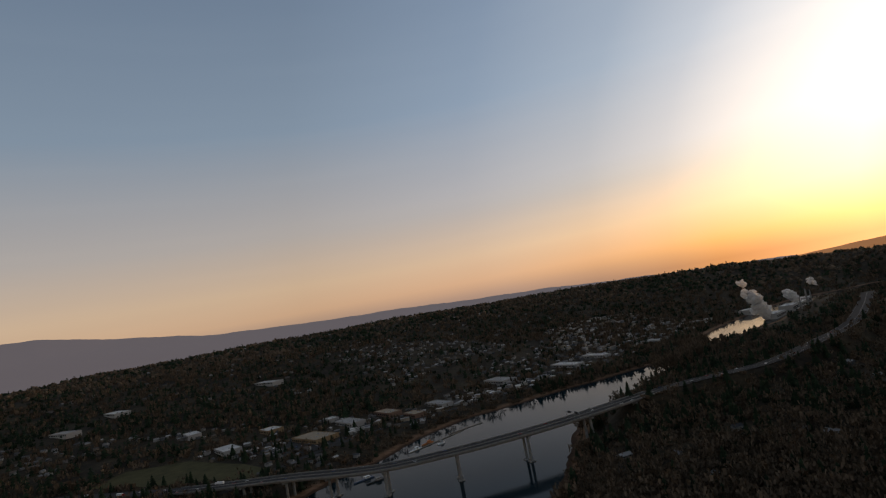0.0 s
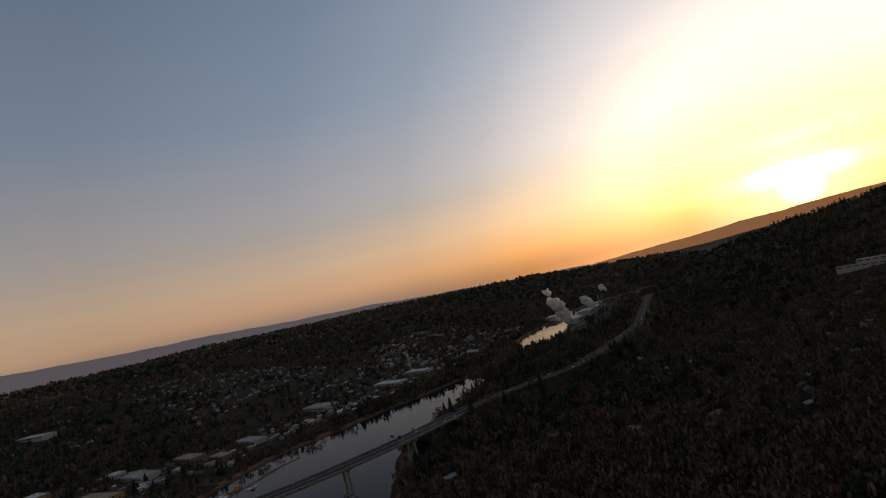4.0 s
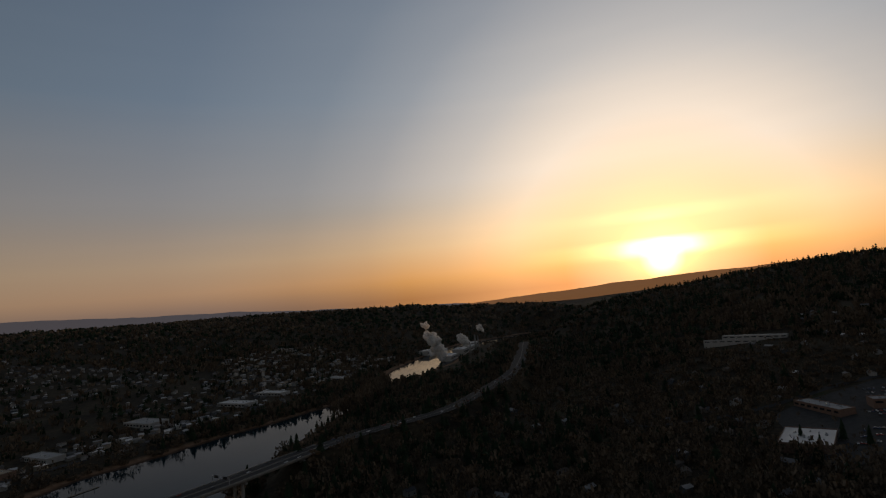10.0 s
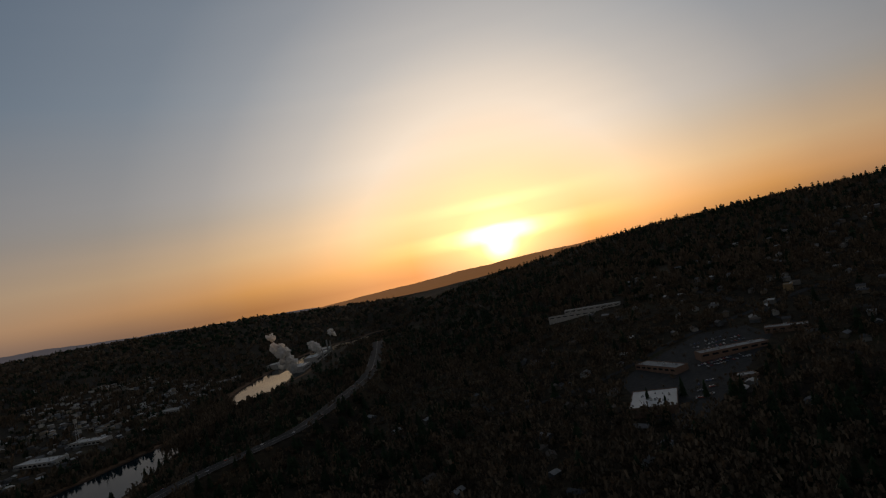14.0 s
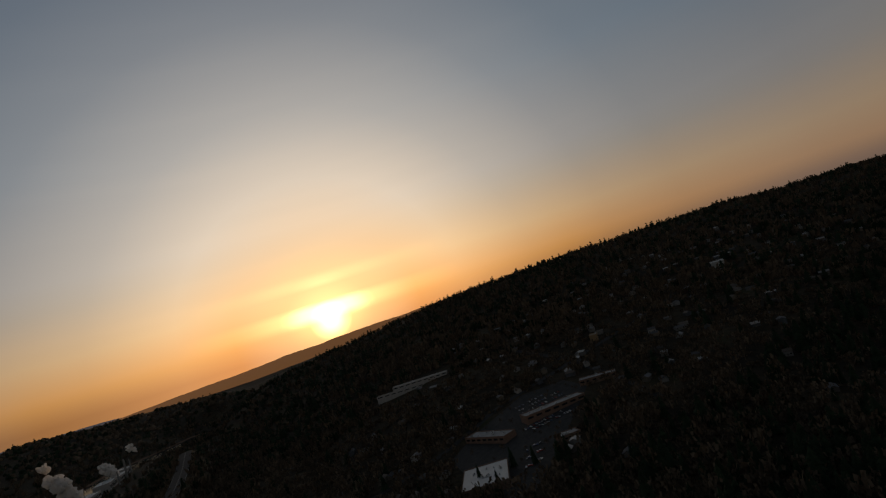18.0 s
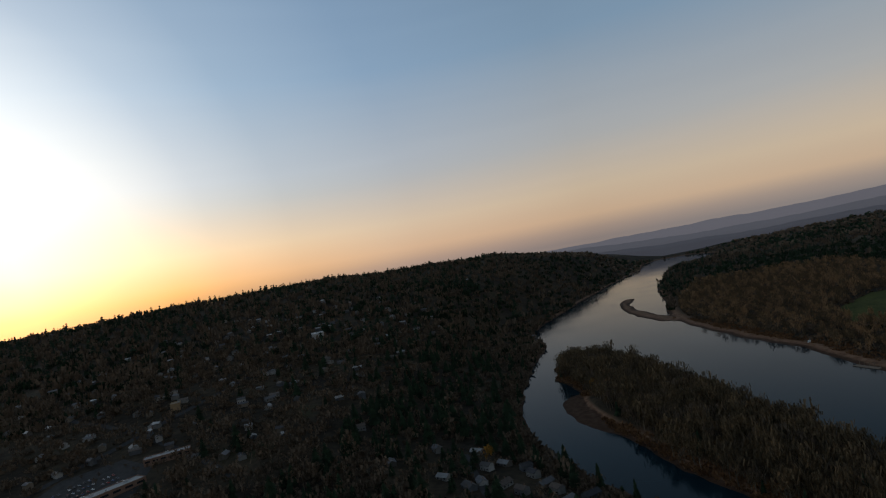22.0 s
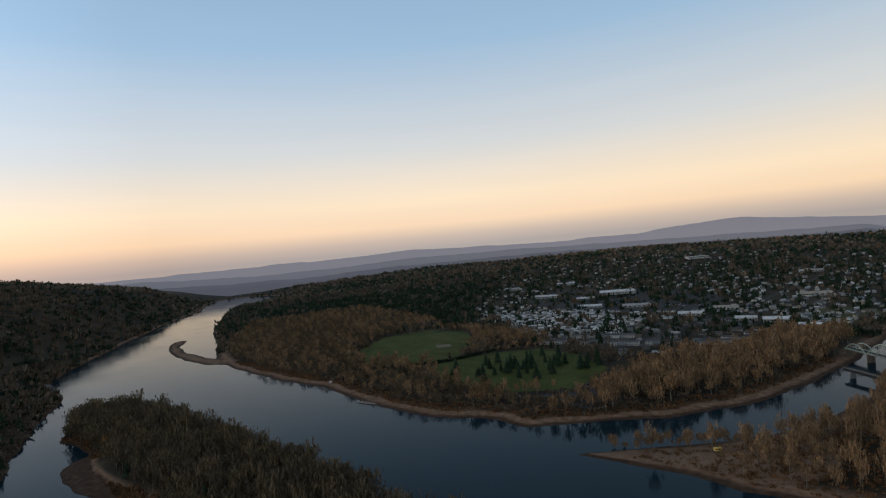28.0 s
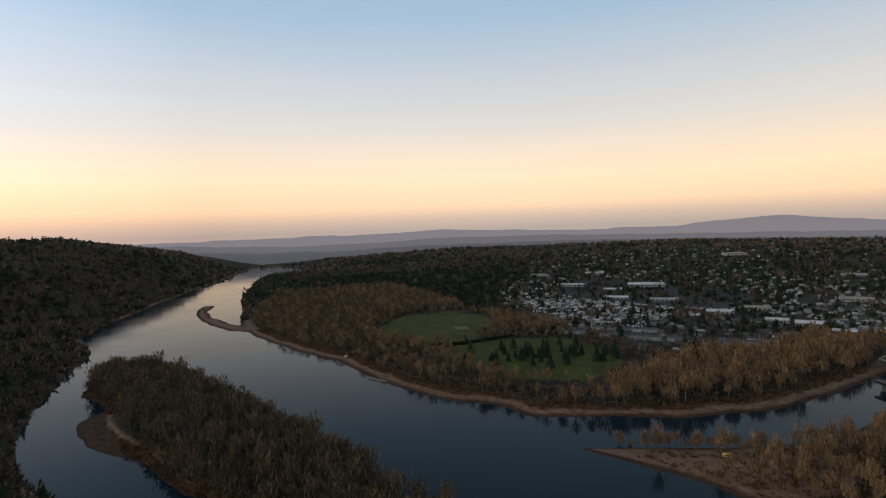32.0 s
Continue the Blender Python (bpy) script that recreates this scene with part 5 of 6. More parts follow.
def house_soup(name, xs, ys, seed, size, roof_mat, wall_mat, label, flat=False):
    """Many far houses: one mesh of walls and one of roofs."""
    rng = np.random.RandomState(seed)
    n = len(xs)
    w, d = rng.uniform(0.75, 1.3, n) * size[0], rng.uniform(0.8, 1.2, n) * size[1]
    h, rise = rng.uniform(0.85, 1.5, n) * size[2], rng.uniform(0.7, 1.2, n) * size[3]
    turn = np.radians(rng.choice([12, 102, 20, 110, 60], n) + rng.normal(0, 6, n))
    z = ground_z(xs, ys)
    c, s = np.cos(turn), np.sin(turn)

    def place(lx, ly, lz):
        return np.stack([xs + lx * c - ly * s, ys + lx * s + ly * c, z + lz], -1)

    o = 0.5
    wall = np.stack([place(w / 2 * a, d / 2 * b, q) for q in (-3 + 0 * h, h) for a, b in ((-1, -1), (1, -1), (1, 1), (-1, 1))] +
                    [place(-w / 2, 0 * d, h + rise), place(w / 2, 0 * d, h + rise)], 1)
    wf = np.array([(0, 1, 5), (0, 5, 4), (2, 3, 7), (2, 7, 6), (1, 2, 6), (1, 6, 5), (3, 0, 4), (3, 4, 7), (5, 6, 9), (7, 4, 8)])
    eave = h - rise * o / (d / 2)
    roof = np.stack([place(-w / 2 - o, -d / 2 - o, eave + 0.1), place(w / 2 + o, -d / 2 - o, eave + 0.1), place(w / 2 + o, 0 * d, h + rise + 0.1), place(-w / 2 - o, 0 * d, h + rise + 0.1),
                     place(w / 2 + o, d / 2 + o, eave + 0.1), place(-w / 2 - o, d / 2 + o, eave + 0.1)], 1)
    rf = np.array([(0, 1, 2), (0, 2, 3), (3, 2, 4), (3, 4, 5)])
    for nm, v, f, mat, lab in ((name + "_walls", wall, wf, wall_mat, label + ", walls"), (name + "_roofs", roof, rf, roof_mat, label + ", roofs")):
        k = v.shape[1]
        faces = (f[None] + (np.arange(n) * k)[:, None, None]).reshape(-1, 3)
        tagged(link_mesh(nm, v.reshape(-1, 3), faces, mat), lab, "houses", kind="stuff")


def spread(poly, step, seed, keep=1.0, off=()):
    x, y = scatter(poly, step, seed)
    m = (land_distance(x, y) > 25) & (np.random.RandomState(seed).rand(len(x)) < keep) & (line_near(x, y, ROAD_LINE)[0] > 34)
    for p in off:
        m &= ~inside(x, y, p, 6)
    return x[m], y[m]


VALLEY_SHOPS = [(560, -965, 92, 48), (735, -945, 70, 34), (530, -1055, 80, 32), (600, -1110, 34, 22), (470, -1110, 70, 30), (400, -1075, 50, 26), (370, -1150, 70, 28), (270, -1330, 80, 40), (120, -1450, 90, 34)]
NEAR_TOWN = [(-760, 600), (-620, 570), (-540, 660), (-520, 880), (-560, 960), (-720, 1000), (-790, 840)]
SHOP_LOT = [(-1330, 1060), (-1180, 980), (-900, 960), (-740, 1060), (-820, 1240), (-1120, 1340), (-1400, 1280)]


def build_town():
    # riverside town across the water
    x, y = spread(HOMES_PARK, 14, 91, 0.8)
    house_soup("trailer_homes", x, y, 92, (10, 4.6, 2.6, 0.6), WHITE_SOUP, WALL_SOUP, "rows of pale trailer homes packed closely")
    x, y = spread(TOWN, 22, 93, 1.0, (HOMES_PARK, NEAR_TOWN, SHOP_LOT))
    away = np.hypot(x - CENTRE[0], y - CENTRE[1])
    blocks = np.clip(0.85 - (away - 1100) / 1500, 0.1, 0.8) * (1 + 0.9 * noise2(x, y, 150, 23))
    keep = np.random.RandomState(94).rand(len(x)) < blocks
    x, y = x[keep], y[keep]
    house_soup("town_houses", x, y, 94, (9.5, 7, 3.2, 1.8), ROOF_SOUP, WALL_SOUP, "far small houses among trees")
    x, y = spread(FAR_TOWN, 62, 95, 0.17)
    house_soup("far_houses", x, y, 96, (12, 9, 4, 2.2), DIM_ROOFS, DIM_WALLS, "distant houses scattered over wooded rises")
    # old mill town up the valley
    x, y = spread(OLD_TOWN, 26, 97, 0.62, (VERGE,))
    bearing = np.degrees(np.arctan2(x - CENTRE[0], y - CENTRE[1])) % 360
    keep = noise2(x, y, 150, 21) + 0.5 < np.clip((bearing - 136) / 26, 0.5 * (y > -1150), 0.75)
    x, y = x[keep], y[keep]
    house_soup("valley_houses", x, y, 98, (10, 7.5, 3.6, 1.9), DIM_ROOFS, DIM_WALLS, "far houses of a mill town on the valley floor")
    x, y = spread([(-60, -1620), (-250, -1850), (-330, -2050), (-60, -2400), (250, -2150), (150, -1750)], 26, 99, 0.6)
    house_soup("mill_town_blocks", x, y, 100, (14, 10, 5, 0.9), ROOF_SOUP, WALL_SOUP, "pale downtown blocks beside a mill")
    x, y = spread([(900, -1400), (1900, -1500), (2600, -2600), (1200, -3200), (100, -2700)], 58, 101, 0.22)
    house_soup("plateau_houses", x, y, 102, (12, 9, 4, 2), DIM_ROOFS, DIM_WALLS, "distant houses on a wooded plateau")
    x, y = spread([(600, -880), (480, -965), (330, -1105), (240, -1190), (130, -1310), (165, -1350), (300, -1235), (430, -1120), (570, -1010), (690, -930)], 23, 105, 0.62)
    for bx, by, bw, bd in ((row[0], row[1], row[2], row[3]) for row in VALLEY_SHOPS):
        clear = np.hypot(x - bx, y - by) > 0.55 * max(bw, bd) + 8
        x, y = x[clear], y[clear]
    house_soup("riverside_shops", x, y, 106, (15, 10, 4.2, 0.5), WHITE_SOUP, WALL_SOUP, "low shops and sheds crowding a riverside road")
    # wooded hillside suburb
    x, y = spread(SUBURB, 36, 103, 0.4, (MALL_LOT,))
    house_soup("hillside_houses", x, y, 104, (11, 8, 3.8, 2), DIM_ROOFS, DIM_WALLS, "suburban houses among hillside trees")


build_town()

KINDS = [gable_house(12, 8, 2.9, 2.1), gable_house(10.5, 7.6, 5.0, 2.0), gable_house(14, 8.6, 3.0, 2.3)]
HILL_HOMES = [(-311, -853, 20), (-348, -842, 25), (-324, -967, 100), (-259, -670, 15), (-163, -662, 40), (-185, -642, 130), (-258, -616, 20), (-434, -856, 30), (-408, -786, 110),
              (-341, -589, 60), (-880, -660, 35), (-819, -660, 20), (-1009, -871, 30), (-945, -855, 120), (-754, -645, 40), (-875, -490, 15), (-880, -569, 110), (-1244, -495, 20),
              (-693, -490, 35), (-771, -624, 35), (-882, -530, 130), (-1196, -567, 30), (-1160, -698, 100), (-1062, -691, 20), (-1318, -1047, 40), (-764, -690, 30),
              (14, -660, 35), (-40, -640, 120), (-110, -700, 20), (-60, -560, 80), (-492, -745, 25), (-568, -914, 35), (-408, -821, 120), (-660, -330, 20), (-760, -380, 110)]
SHORE_HOMES = [(-693, -250, 60), (-645, -240, 50), (-604, -226, 140), (-625, -278, 55), (-585, -212, 45), (-560, -180, 130), (-664, -180, 20), (-640, -205, 110), (-602, -255, 30), (-560, -240, 120),
               (-700, -290, 30), (-525, -150, 20), (-545, -165, 100), (-622, -200, 40), (-600, -192, 130), (-655, -224, 50), (-585, -184, 35), (-572, -160, 120), (-612, -245, 20)]
BANK_HOMES = [(-1472, -179, 60), (-1434, -127, 40), (-1336, -396, 20), (-1290, -370, 110), (-1556, -564, 20), (-1390, -250, 30), (-1984, -269, 50)]
for k, kind in enumerate(KINDS):
    house_row(kind, HILL_HOMES[k::3], "hillside houses", ("low suburban house with shingle roof among trees", "two-storey siding house among hillside trees", "wide suburban house with pitched shingle roof")[k])
    house_row(kind, SHORE_HOMES[k::3], "shore houses", ("low riverside house with pitched shingle roof", "two-storey siding house beside a river", "wide house with shingle roof near the shore")[k])
    house_row(kind, BANK_HOMES[k::3], "far bank houses", "pale house on a wooded river bank")
rng_t = random.Random(5)
NEAR_HOMES = [(x, y, rng_t.choice((15, 105, 20))) for x, y in zip(*spread(NEAR_TOWN, 30, 110, 0.8))][:70]
for k, kind in enumerate(KINDS):
    house_row(kind, NEAR_HOMES[k::3], "town houses", "pitched-roof house in a riverside town")
for kind in KINDS:
    for ob in (*kind.children_recursive, kind):
        bpy.data.objects.remove(ob)


def town_row(x, y, turn, n, label):
    """A terrace: one long block with a gable roof over each dwelling."""
    b = empty("townhouse_row", x, y, gz(x, y) + 0.2, turn)
    for k in range(n):
        cx = (k - (n - 1) / 2) * 8.0
        dwelling = part("dwelling", boxed(cx - 3.98, -5, -3, cx + 3.98, 5, 6.2), PALE_WALL, b)
        bm = bmesh.new()
        a = [bm.verts.new((cx - 3.95, yy, zz)) for yy, zz in ((-5.5, 6.1), (0, 8.8), (5.5, 6.1), (0, 8.4))]
        c = [bm.verts.new((cx + 3.95, yy, zz)) for yy, zz in ((-5.5, 6.1), (0, 8.8), (5.5, 6.1), (0, 8.4))]
        for p in range(4):
            q = (p + 1) % 4
            bm.faces.new((a[p], a[q], c[q], c[p]))
        bm.faces.new(a[::-1])
        bm.faces.new(c)
        part("roof", bm, material_dark_roof, dwelling)
        for wx in (-2, 2):
            for wz in (1.0, 3.9):
                part("window", boxed(cx + wx - 0.7, -5.07, wz, cx + wx + 0.7, -4.97, wz + 1.3), GLASS, dwelling)
    return tagged(b, label, "townhouses", "terraces beside the park")


material_dark_roof = material("dark_shingle", (0.075, 0.072, 0.075), 0.9, 0.25, 0.5)
for x, y, turn, n in ((-812, 585, 38, 6), (-742, 612, 30, 7), (-694, 628, 25, 6), (-650, 650, 25, 4), (-790, 655, 38, 7), (-735, 680, 30, 6), (-575, 690, 35, 7), (-560, 738, 35, 6), (-548, 790, 40, 6)):
    town_row(x, y, turn, n, "pale terrace with dark shingle gables")

BIG = [
    (-474, -584, 60, 44, 5, 38, MEMBRANE, BRICK_WALL, 14, "large white-roofed supermarket beside a parking lot", "supermarket", 8),
    (-566, -648, 62, 20, 4.6, 85, GREY_ROOF, BRICK_WALL, 9, "long grey-roofed row of shops", "shops", 7),
    (-634, -602, 78, 18, 4.6, -32, GREY_ROOF, BRICK_WALL, 10, "long grey-roofed strip of shops", "shops", 7),
    (-560, -542, 22, 15, 4, -35, GREY_ROOF, BRICK_WALL, 3, "small grey-roofed shop beside trees", "shop", 6),
    (-716, -582, 46, 16, 4, 117, GREY_ROOF, BRICK_WALL, 5, "low pale office beside trees", "office", 6),
    (-800, -985, 104, 14, 3.6, 127, MEMBRANE, PALE_WALL, 4, "long pale flat-roofed school on a wooded hill", "school", 9),
    (-770, -1010, 90, 10, 3.2, 127, GREY_ROOF, PALE_WALL, 3, "long low grey school wing on a wooded hill", "school", 7),
    (-1250, -565, 40, 24, 9, 20, MEMBRANE, PALE_WALL, 3, "pale hall among hillside trees", "hall", 6),
    (-880, -662, 20, 12, 7, 25, TAN_ROOF, ORANGE_WALL, 2, "ochre apartment house on a wooded slope", "apartments", 5),
    (720, -1070, 52, 34, 8, -35, MEMBRANE, ORANGE_WALL, 4, "white-roofed warehouse with ochre front", "warehouse", 6),
    (560, -965, 92, 48, 9, -32, TAN_ROOF, ORANGE_WALL, 8, "wide tan-roofed store with ochre front", "store", 12),
    (735, -945, 70, 34, 9, -38, MEMBRANE, PALE_WALL, 3, "pale arched-front hall beside a field", "hall", 6),
    (930, -1085, 64, 28, 7, -40, MEMBRANE, PALE_WALL, 4, "pale warehouse among trees", "warehouse", 6),
    (530, -1055, 80, 32, 8, -40, GREY_ROOF, PALE_WALL, 6, "grey-roofed store beside a riverside road", "store", 10),
    (600, -1110, 34, 22, 7, -40, MEMBRANE, PALE_WALL, 2, "white-roofed warehouse among parked cars", "warehouse", 4),
    (470, -1110, 70, 30, 8, -42, TAN_ROOF, BRICK_WALL, 5, "tan-roofed brick shop block in a town", "shops", 8),
    (400, -1075, 50, 26, 7, -42, TAN_ROOF, BRICK_WALL, 3, "brick shop block beside a riverside road", "shops", 6),
    (370, -1150, 70, 28, 7, -44, GREY_ROOF, PALE_WALL, 5, "grey-roofed shop row beside a road", "shops", 10),
    (270, -1330, 80, 40, 8, -45, GREY_ROOF, PALE_WALL, 5, "large grey-roofed riverside warehouse", "warehouse", 8),
    (120, -1450, 90, 34, 8, -46, MEMBRANE, PALE_WALL, 6, "pale riverside warehouse beside a road", "warehouse", 8),
    (50, -1545, 80, 30, 9, -46, MEMBRANE, PALE_WALL, 5, "pale riverside depot below a bluff", "depot", 8),
    (-110, -1690, 60, 30, 14, -48, GREY_ROOF, PALE_WALL, 3, "grey block of a mill town", "offices", 8),
    (1120, -1690, 130, 40, 10, -30, MEMBRANE, PALE_WALL, 5, "long pale building on a plateau", "school", 12),
    (1450, -1395, 120, 44, 9, -30, MEMBRANE, PALE_WALL, 5, "long pale store on the valley edge", "store", 10),
    (1400, -1180, 110, 36, 9, -20, GREY_ROOF, PALE_WALL, 5, "long grey depot on the valley floor", "depot", 10),
    (-1328, 1140, 70, 40, 9, 35, MEMBRANE, PALE_WALL, 7, "wide white-roofed store in a shopping area", "store", 10),
    (-1146, 1250, 100, 60, 10, 40, MEMBRANE, PALE_WALL, 9, "huge white-roofed store with pale front", "store", 12),
    (-1060, 1010, 60, 34, 8, 35, MEMBRANE, PALE_WALL, 4, "pale shop with white roof", "shop", 6),
    (-950, 1050, 64, 30, 8, 38, GREY_ROOF, PALE_WALL, 4, "grey-roofed shop beside a lot", "shop", 6),
    (-1168, 1130, 50, 30, 8, 35, MEMBRANE, PALE_WALL, 3, "pale shop beside a parking lot", "shop", 6),
    (-1566, 1230, 54, 34, 9, 40, GREY_ROOF, PALE_WALL, 5, "grey-roofed warehouse behind trees", "warehouse", 8),
    (-1466, 1400, 64, 44, 9, 42, MEMBRANE, PALE_WALL, 5, "long white-roofed warehouse behind trees", "warehouse", 10),
    (-762, 965, 52, 34, 9, 30, MEMBRANE, PALE_WALL, 4, "pale block with white roof in a town", "offices", 6),
    (-735, 1060, 50, 30, 8, 30, TAN_ROOF, PALE_WALL, 4, "tan-roofed block in a town", "shops", 6),
    (-632, 925, 40, 26, 8, 25, MEMBRANE, PALE_WALL, 5, "white-roofed school wing beside a field", "school", 8),
    (-582, 935, 44, 34, 8, 25, MEMBRANE, PALE_WALL, 5, "pale school hall with white roof", "school", 8),
    (-516, 905, 36, 28, 8, 20, MEMBRANE, BRICK_WALL, 4, "brick gymnasium with a pale roof", "gymnasium", 6),
    (-642, 1293, 70, 34, 8, 25, TAN_ROOF, PALE_WALL, 4, "tan-roofed school in a town", "school", 8),
    (-790, 1700, 60, 34, 9, 25, GREY_ROOF, PALE_WALL, 4, "long grey school among trees", "school", 8),
    (-1400, 2190, 90, 34, 9, 55, MEMBRANE, PALE_WALL, 4, "long white building on a distant slope", "warehouse", 10),
    (-3330, 2400, 160, 50, 12, 50, MEMBRANE, PALE_WALL, 2, "distant pale warehouse on a rise", "warehouse", 6),
    (-3150, 2560, 160, 50, 12, 50, MEMBRANE, PALE_WALL, 2, "distant white warehouse on a rise", "warehouse", 6),
]
for args in BIG:
    flat_building(*args[:3], args[3] * (1.1 if args[1] > 800 else 1), min(args[4], 4.4 if args[1] > 800 else 6.5), *args[5:])
parked([(-500 - 5 * k + 3 * (k % 3), -556 + 5 * (k % 4) - 2.6 * k, 40 + 90 * (k % 2)) for k in range(12)], "cars at the shops", "parked car at a shopping lot")
parked([(-622 - 4.0 * (k % 13) - 9 * (k // 13), -634 + 2.5 * (k % 13) - 11 * (k // 13), 58) for k in range(48) if k % 7], "cars at the shops", "parked car beside a shop row")
parked([(570 + 8 * k, -885 - 7 * k + 9 * (k % 3), 60) for k in range(14)], "cars at the warehouses", "parked car on a warehouse lot")
parked([(-588, 393, 20), (-527, 345, 60), (-570, 360, 10)], "cars at the park", "pale parked car on a riverside lot")
parked([(-1040 + 10 * k, 1075 + 6 * (k % 5), 35) for k in range(24)], "cars at the stores", "parked car on a wide store lot")
lot = random.Random(17)
parked([(-1290 + 62 * row + 2.9 * k * 0.82, 1180 - 34 * row + 2.9 * k * 0.57, 125) for row in range(5) for k in range(14) if lot.random() < 0.6], "cars at the stores", "parked car in a row on a store lot")
parked([(430 + 9.5 * k + lot.uniform(-2, 2), -1000 + 9.0 * k * (1 if k < 12 else 0.6) + lot.uniform(-3, 3), 45) for k in range(18)], "cars along the river road", "car beside a riverside road")
parked([(-585 - 3.1 * k, -612 + 1.9 * k + 12 * row, 58) for row in range(2) for k in range(14) if lot.random() < 0.75], "cars at the shops", "parked car before a shop row")


def water_tower(x, y):
    t = empty("lattice_tower", x, y, gz(x, y))
    for a in (45, 135, 225, 315):
        c, s = math.cos(radians(a)), math.sin(radians(a))
        part("leg", tube(bmesh.new(), (4 * c, 4 * s, -1), (1.6 * c, 1.6 * s, 44), 0.4, 0.3, 6), STEEL_GREY, t)
    part("cabin", tube(bmesh.new(), (0, 0, 44), (0, 0, 52), 3.4, 3.4, 14), PALE_WALL, t)
    for z in (10, 22, 34):
        part("brace", boxed(-3.4 + z * 0.05, -3.4 + z * 0.05, z, 3.4 - z * 0.05, 3.4 - z * 0.05, z + 0.5), STEEL_GREY, t)
    tagged(t, "tall pale lift tower on steel legs", "tower")


water_tower(71, -1566)


def mill():
    """Paper mill at the falls with chimney and steam."""
    for k, (x, y, w, d, h, turn) in enumerate(((-470, -1880, 90, 34, 14, 60), (-540, -1990, 80, 40, 18, 62), (-600, -2090, 90, 36, 12, 60), (-450, -2110, 70, 36, 12, 55), (-640, -2180, 60, 40, 16, 62))):
        flat_building(x, y, w, d, h, turn, MEMBRANE, PALE_WALL, 5, "pale mill shed beside a river", "mill", 8, "mill_shed")
    for x, y, h, r in ((-612, -2050, 52, 3.2), (-566, -1963, 34, 2.0), (-655, -2150, 40, 2.4)):
        s = empty("chimney_stack", x, y, gz(x, y))
        part("shaft", tube(bmesh.new(), (0, 0, -1), (0, 0, h), r, r * 0.72, 16), CONCRETE, s)
        part("rim", tube(bmesh.new(), (0, 0, h), (0, 0, h + 1.2), r * 0.85, r * 0.85, 16), DARK_STEEL, s)
        tagged(s, "tall grey concrete mill chimney", "chimney")


mill()


def steam(x, y, z, puffs, drift, grow, seed, label):
    """A billowing plume: many ragged puffs that swell, lean and break up as they rise."""
    rng = random.Random(seed)
    bm = bmesh.new()
    for k in range(puffs):
        s = (k / puffs) ** 0.8
        r = grow[0] + (grow[1] - grow[0]) * math.sin(math.pi * (0.12 + 0.8 * s))
        side = r * (0.8 + 0.9 * s)
        c = Vector((drift[0] * s + rng.gauss(0, 0.42) * side, drift[1] * s + rng.gauss(0, 0.42) * side, drift[2] * s + rng.gauss(0, 0.25) * r))
        made = bmesh.ops.create_icosphere(bm, subdivisions=2, radius=r * rng.uniform(0.45, 1.0) * (1 - 0.3 * s), matrix=Matrix.Translation(c))
        for v in made["verts"]:
            v.co += (v.co - c) * (0.8 * noise.noise(v.co * (2.2 / r) + Vector((seed, k, 0))) + 0.35 * noise.noise(v.co * (5.5 / r) + Vector((k, seed, 3))))
    for f in bm.faces:
        f.smooth = True
    ob = part("steam_plume", bm, STEAM, None)
    ob.matrix_basis = pose(x, y, z)
    tagged(ob, label, "steam", kind="stuff")


steam(-440, -1852, 12, 70, (30, -22, 80), (9, 16), 3, "white steam billowing from a riverside mill")
steam(-405, -1878, 108, 12, (10, -5, 14), (5, 9), 6, "small drifting puff of white steam")
steam(-590, -2070, 20, 44, (20, -22, 38), (7, 12), 9, "white steam rising from mill sheds")
steam(-690, -2190, 54, 16, (14, -12, 28), (4, 8), 12, "thin white steam above a mill chimney")


def barge(x, y, turn, length, hull, house, label):
    b = empty("barge", x, y, 0, turn)
    bm = boxed(-length / 2, -3.4, -0.8, length / 2, 3.4, 1.5, bevel=0.25)
    for v in bm.verts:
        if v.co.x > length / 2 - 1:
            v.co.y *= 0.35
    part("hull", bm, hull, b)
    part("wheelhouse", boxed(-length * 0.32, -2.2, 1.5, -length * 0.05, 2.2, 4.4, bevel=0.2), house, b)
    part("window", boxed(-length * 0.3, -2.28, 3.0, -length * 0.08, 2.28, 3.8), GLASS, b)
    part("mast", tube(bmesh.new(), (0, 0, 1.5), (0, 0, 8), 0.12, 0.08, 6), STEEL_GREY, b)
    return tagged(b, label, "boat")


barge(352, -712, 55, 30, HULL, CANVAS_WHITE, "dark blue moored workboat under a bridge")
barge(330, -700, 50, 26, DARK_STEEL, PALE_WALL, "dark moored barge under a bridge")
barge(322, -838, 62, 24, CANVAS_WHITE, CANVAS_WHITE, "white moored boat along a river bank")
barge(312, -872, 60, 22, RUST, RUST, "rust-orange houseboat at a dock")
barge(286, -860, 60, 14, CANVAS_WHITE, PALE_WALL, "small white cabin boat at a dock")


def dock(x, y, turn, length, width, label):
    d = empty("floating_dock", x, y, 0, turn)
    n = max(4, int(length / 3))
    for k in range(n):
        x0 = -length / 2 + length * k / n
        part("plank_bay", boxed(x0 + 0.05, -width / 2, 0.45, x0 + length / n - 0.05, width / 2, 0.65), TIMBER, d)
    for y0 in (-width / 2 + 0.3, width / 2 - 0.3):
        part("float", boxed(-length / 2, y0 - 0.3, -0.3, length / 2, y0 + 0.3, 0.44), DARK_STEEL, d)
    for k in range(5):
        x0 = -length / 2 + length * (k + 0.5) / 5
        part("piling", tube(bmesh.new(), (x0, width / 2 + 0.35, -5), (x0, width / 2 + 0.35, 5.5), 0.28, 0.25, 8), TIMBER, d)
    return tagged(d, label, "dock")


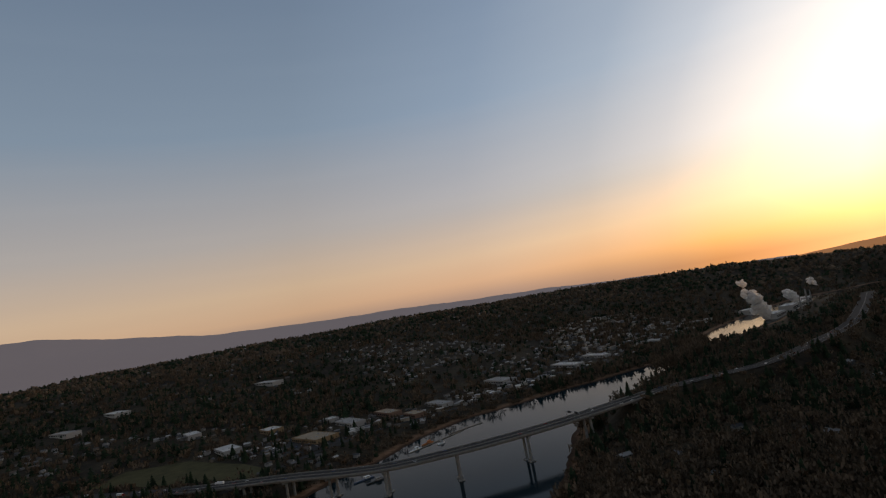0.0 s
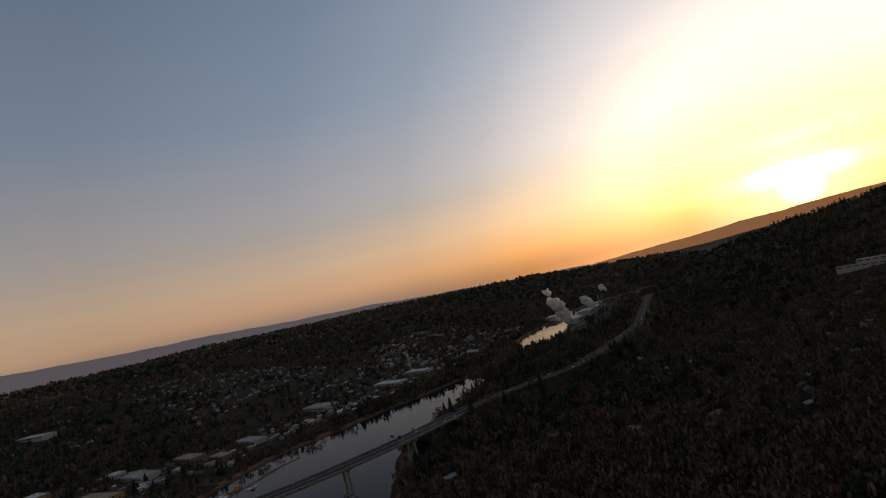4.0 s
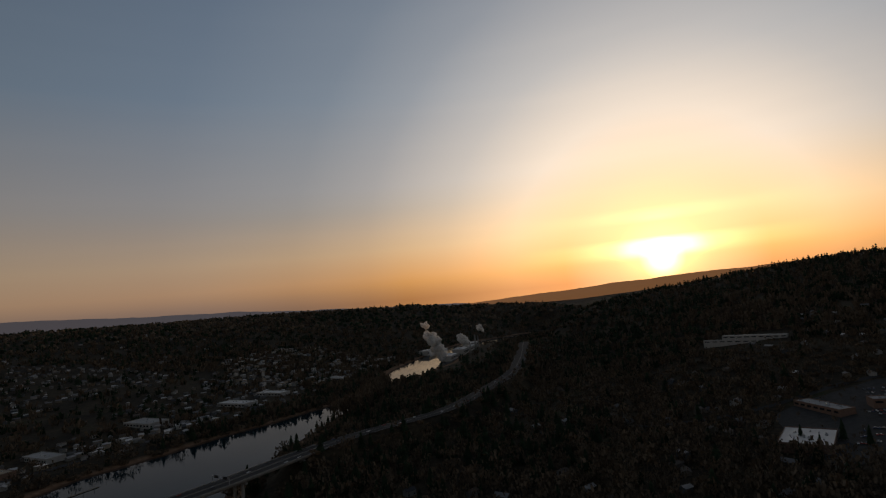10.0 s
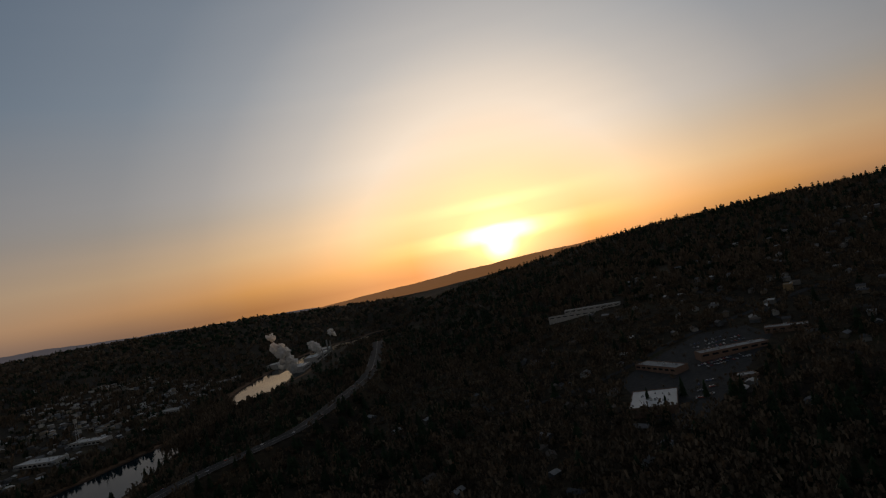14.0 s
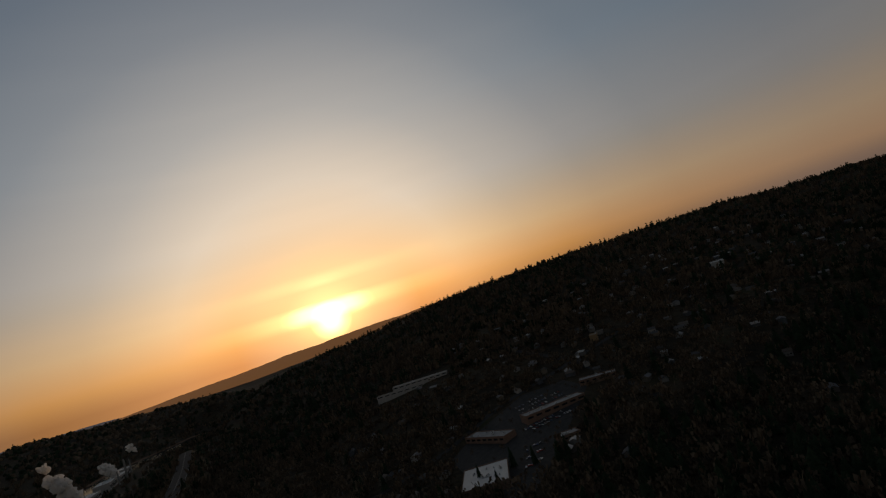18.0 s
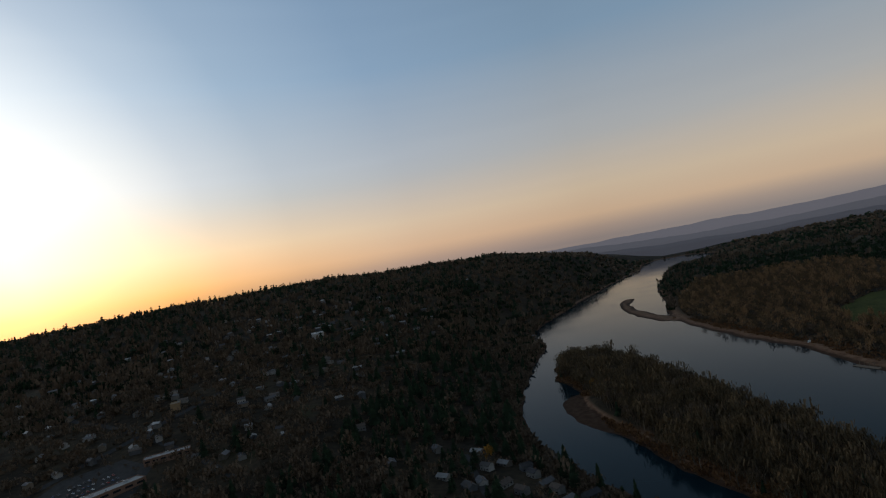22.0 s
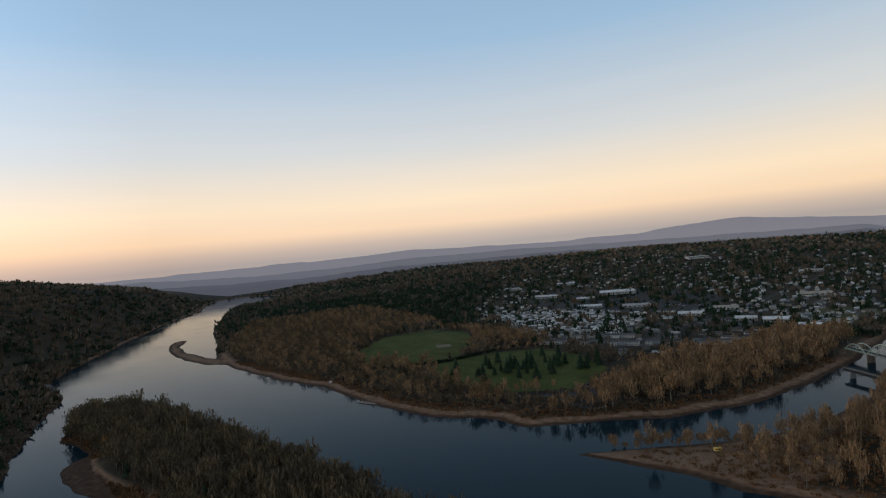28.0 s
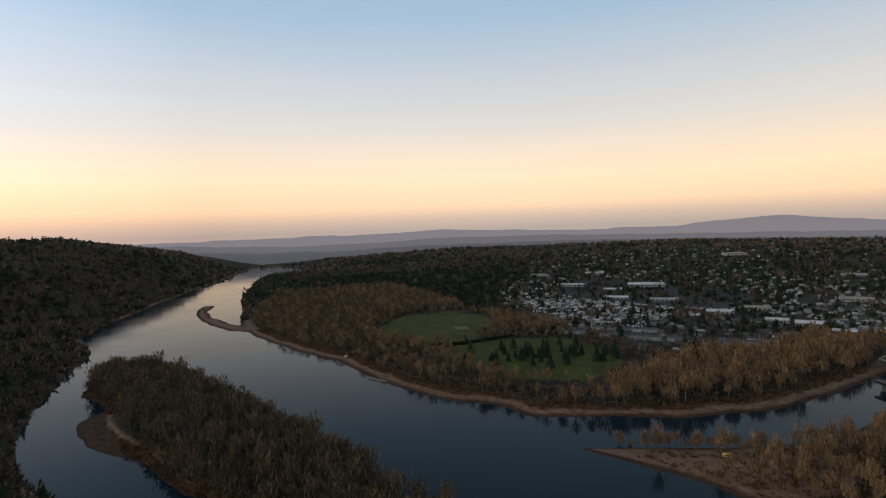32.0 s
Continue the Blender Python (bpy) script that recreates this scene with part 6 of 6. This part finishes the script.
dock(296, -880, 62, 120, 4, "long timber dock with pilings along a river")
dock(265, -945, 50, 70, 3, "narrow timber dock with pilings")
dock(-798, 196, 18, 30, 7, "timber fishing dock at a gravel bank")
dock(-1405, -150, 40, 40, 5, "pale timber dock at a wooded bank")


def camper(x, y, turn):
    c = empty("camper", x, y, gz(x, y) + 0.1, turn)
    part("body", boxed(-3.6, -1.25, 0.6, 3.2, 1.25, 3.2, bevel=0.2), YELLOW, c)
    part("window", boxed(-2.2, -1.3, 1.7, 1.8, 1.3, 2.4), GLASS, c)
    part("drawbar", boxed(3.2, -0.15, 0.5, 4.6, 0.15, 0.7), DARK_STEEL, c)
    for y0 in (-1.2, 1.2):
        part("wheel", tube(bmesh.new(), (0, y0 - 0.12, 0.4), (0, y0 + 0.12, 0.4), 0.4, 0.4, 10), RUBBER, c)
    return tagged(c, "yellow camper trailer on a gravel spit", "camper")


camper(-376, 301, 50)
barge(-950, 219, 20, 8, CANVAS_WHITE, CANVAS_WHITE, "small white boat at a gravel bank")

# ---- trees that stand alone ----


def evergreen(x, y, h, seed, label, group, wide=1.0):
    v, f = conifer_soup(200 + seed, 8, 8)
    t = empty("evergreen_tree", x, y, gz(x, y) - 0.3, seed * 47 % 360)
    trunk_r = 0.016 * h
    part("trunk", tube(bmesh.new(), (0, 0, -0.4), (0, 0, h * 0.6), trunk_r, trunk_r * 0.4, 7), BARK, t)
    n = len(v) - 5
    keep = f[(f < n).all(1)]
    link_mesh("crown", v[:n] * (h * wide, h * wide, h), keep, CONIFER, parent=t)
    return tagged(t, label, "tree", group)


def broadleaf(x, y, h, seed, mat, label, group):
    v, f, _ = bare_tree_soup(300 + seed, 9, 220, 0.24, 0.22, 1.2)
    t = empty("bare_tree", x, y, gz(x, y) - 0.3, seed * 31 % 360)
    sticks = 6 + 9 * 6
    link_mesh("trunk", v[:sticks] * h, f[(f < sticks).all(1)], BARK, parent=t)
    link_mesh("crown", v[sticks:] * h, f[(f >= sticks).all(1)] - sticks, mat, parent=t)
    return tagged(t, label, "tree", group)


PARK_TREES = [(-752, 353), (-747, 360), (-757, 361), (-811, 362), (-744, 405), (-736, 415), (-721, 417), (-735, 448), (-701, 462), (-690, 458), (-691, 475), (-650, 460), (-645, 467), (-722, 465),
              (-791, 406), (-676, 510), (-761, 315), (-768, 322), (-724, 428), (-709, 332), (-727, 390), (-693, 380), (-667, 387), (-770, 394), (-652, 500), (-640, 490), (-746, 395), (-665, 417),
              (-700, 402), (-680, 430), (-735, 372), (-790, 430), (-665, 495), (-730, 505), (-728, 412), (-714, 424), (-698, 468), (-742, 412), (-760, 500), (-775, 480)]
for k, (x, y) in enumerate(PARK_TREES):
    evergreen(x, y, 14 + (k * 7) % 13, k, "dark evergreen on a park lawn", "park evergreens", 1.5)
for k, (x, y, h) in enumerate(((-612, -176, 27), (-585, -150, 24), (-640, -192, 20), (-560, -128, 18), (-455, -95, 22), (-470, -588, 20), (-462, -560, 18), (-448, -548, 17), (-500, -570, 22),
                                (-505, -548, 20), (-440, -562, 16), (-520, -520, 22), (-560, -505, 24))):
    evergreen(x, y, h, 40 + k, "tall dark evergreen beside houses and shops", "tall evergreens")
for k in range(14):
    evergreen(735 - 6 * k + (k % 3), -915 + 3 * k, 9, 60 + k, "dark columnar evergreen before a hall", "hall evergreens", 0.8)
for k, (x, y, h) in enumerate(((-868, -96, 22), (-842, -84, 20), (-560, 300, 20), (-665, -238, 17), (-670, 286, 18), (-640, 292, 20), (-655, 275, 16))):
    broadleaf(x, y, h, k, LEAF_GOLD if k in (0, 3) else TWIGS, "golden-leaved tree beside a river" if k in (0, 3) else "bare brown tree by the water", "riverside trees")
for k in range(26):
    x, y = -455 + 7.0 * (k % 13), 262 + 6.4 * (k % 13) + (k // 13) * 4
    broadleaf(x + (k * 13 % 7), y - (k * 5 % 6), 5 + (k * 11) % 9 + (8 if k % 5 == 0 else 0), 20 + k, TWIGS, "thin bare sapling on a gravel spit", "spit saplings")


def hedge(line, width, h0, h1, seed, label):
    """A clipped row of dark bushes along a line."""
    pts = curve_points([(x, y, 0) for x, y in line], 14)
    rng = np.random.RandomState(seed)
    x = np.array([p[0] for p in pts for _ in range(4)]) + rng.uniform(-width, width, len(pts) * 4)
    y = np.array([p[1] for p in pts for _ in range(4)]) + rng.uniform(-width, width, len(pts) * 4)
    v, f, _ = planted(BUSHES, x, y, rng.uniform(h0, h1, len(x)), seed, widen=1.3)
    tagged(link_mesh("hedge", v, f, CONIFER), label, "hedge")


hedge([(-960, 290), (-905, 345), (-875, 395), (-868, 451), (-862, 541), (-850, 600)], 2.5, 3.0, 5.5, 5, "dark evergreen hedge between a field and lawn")
build_woods()
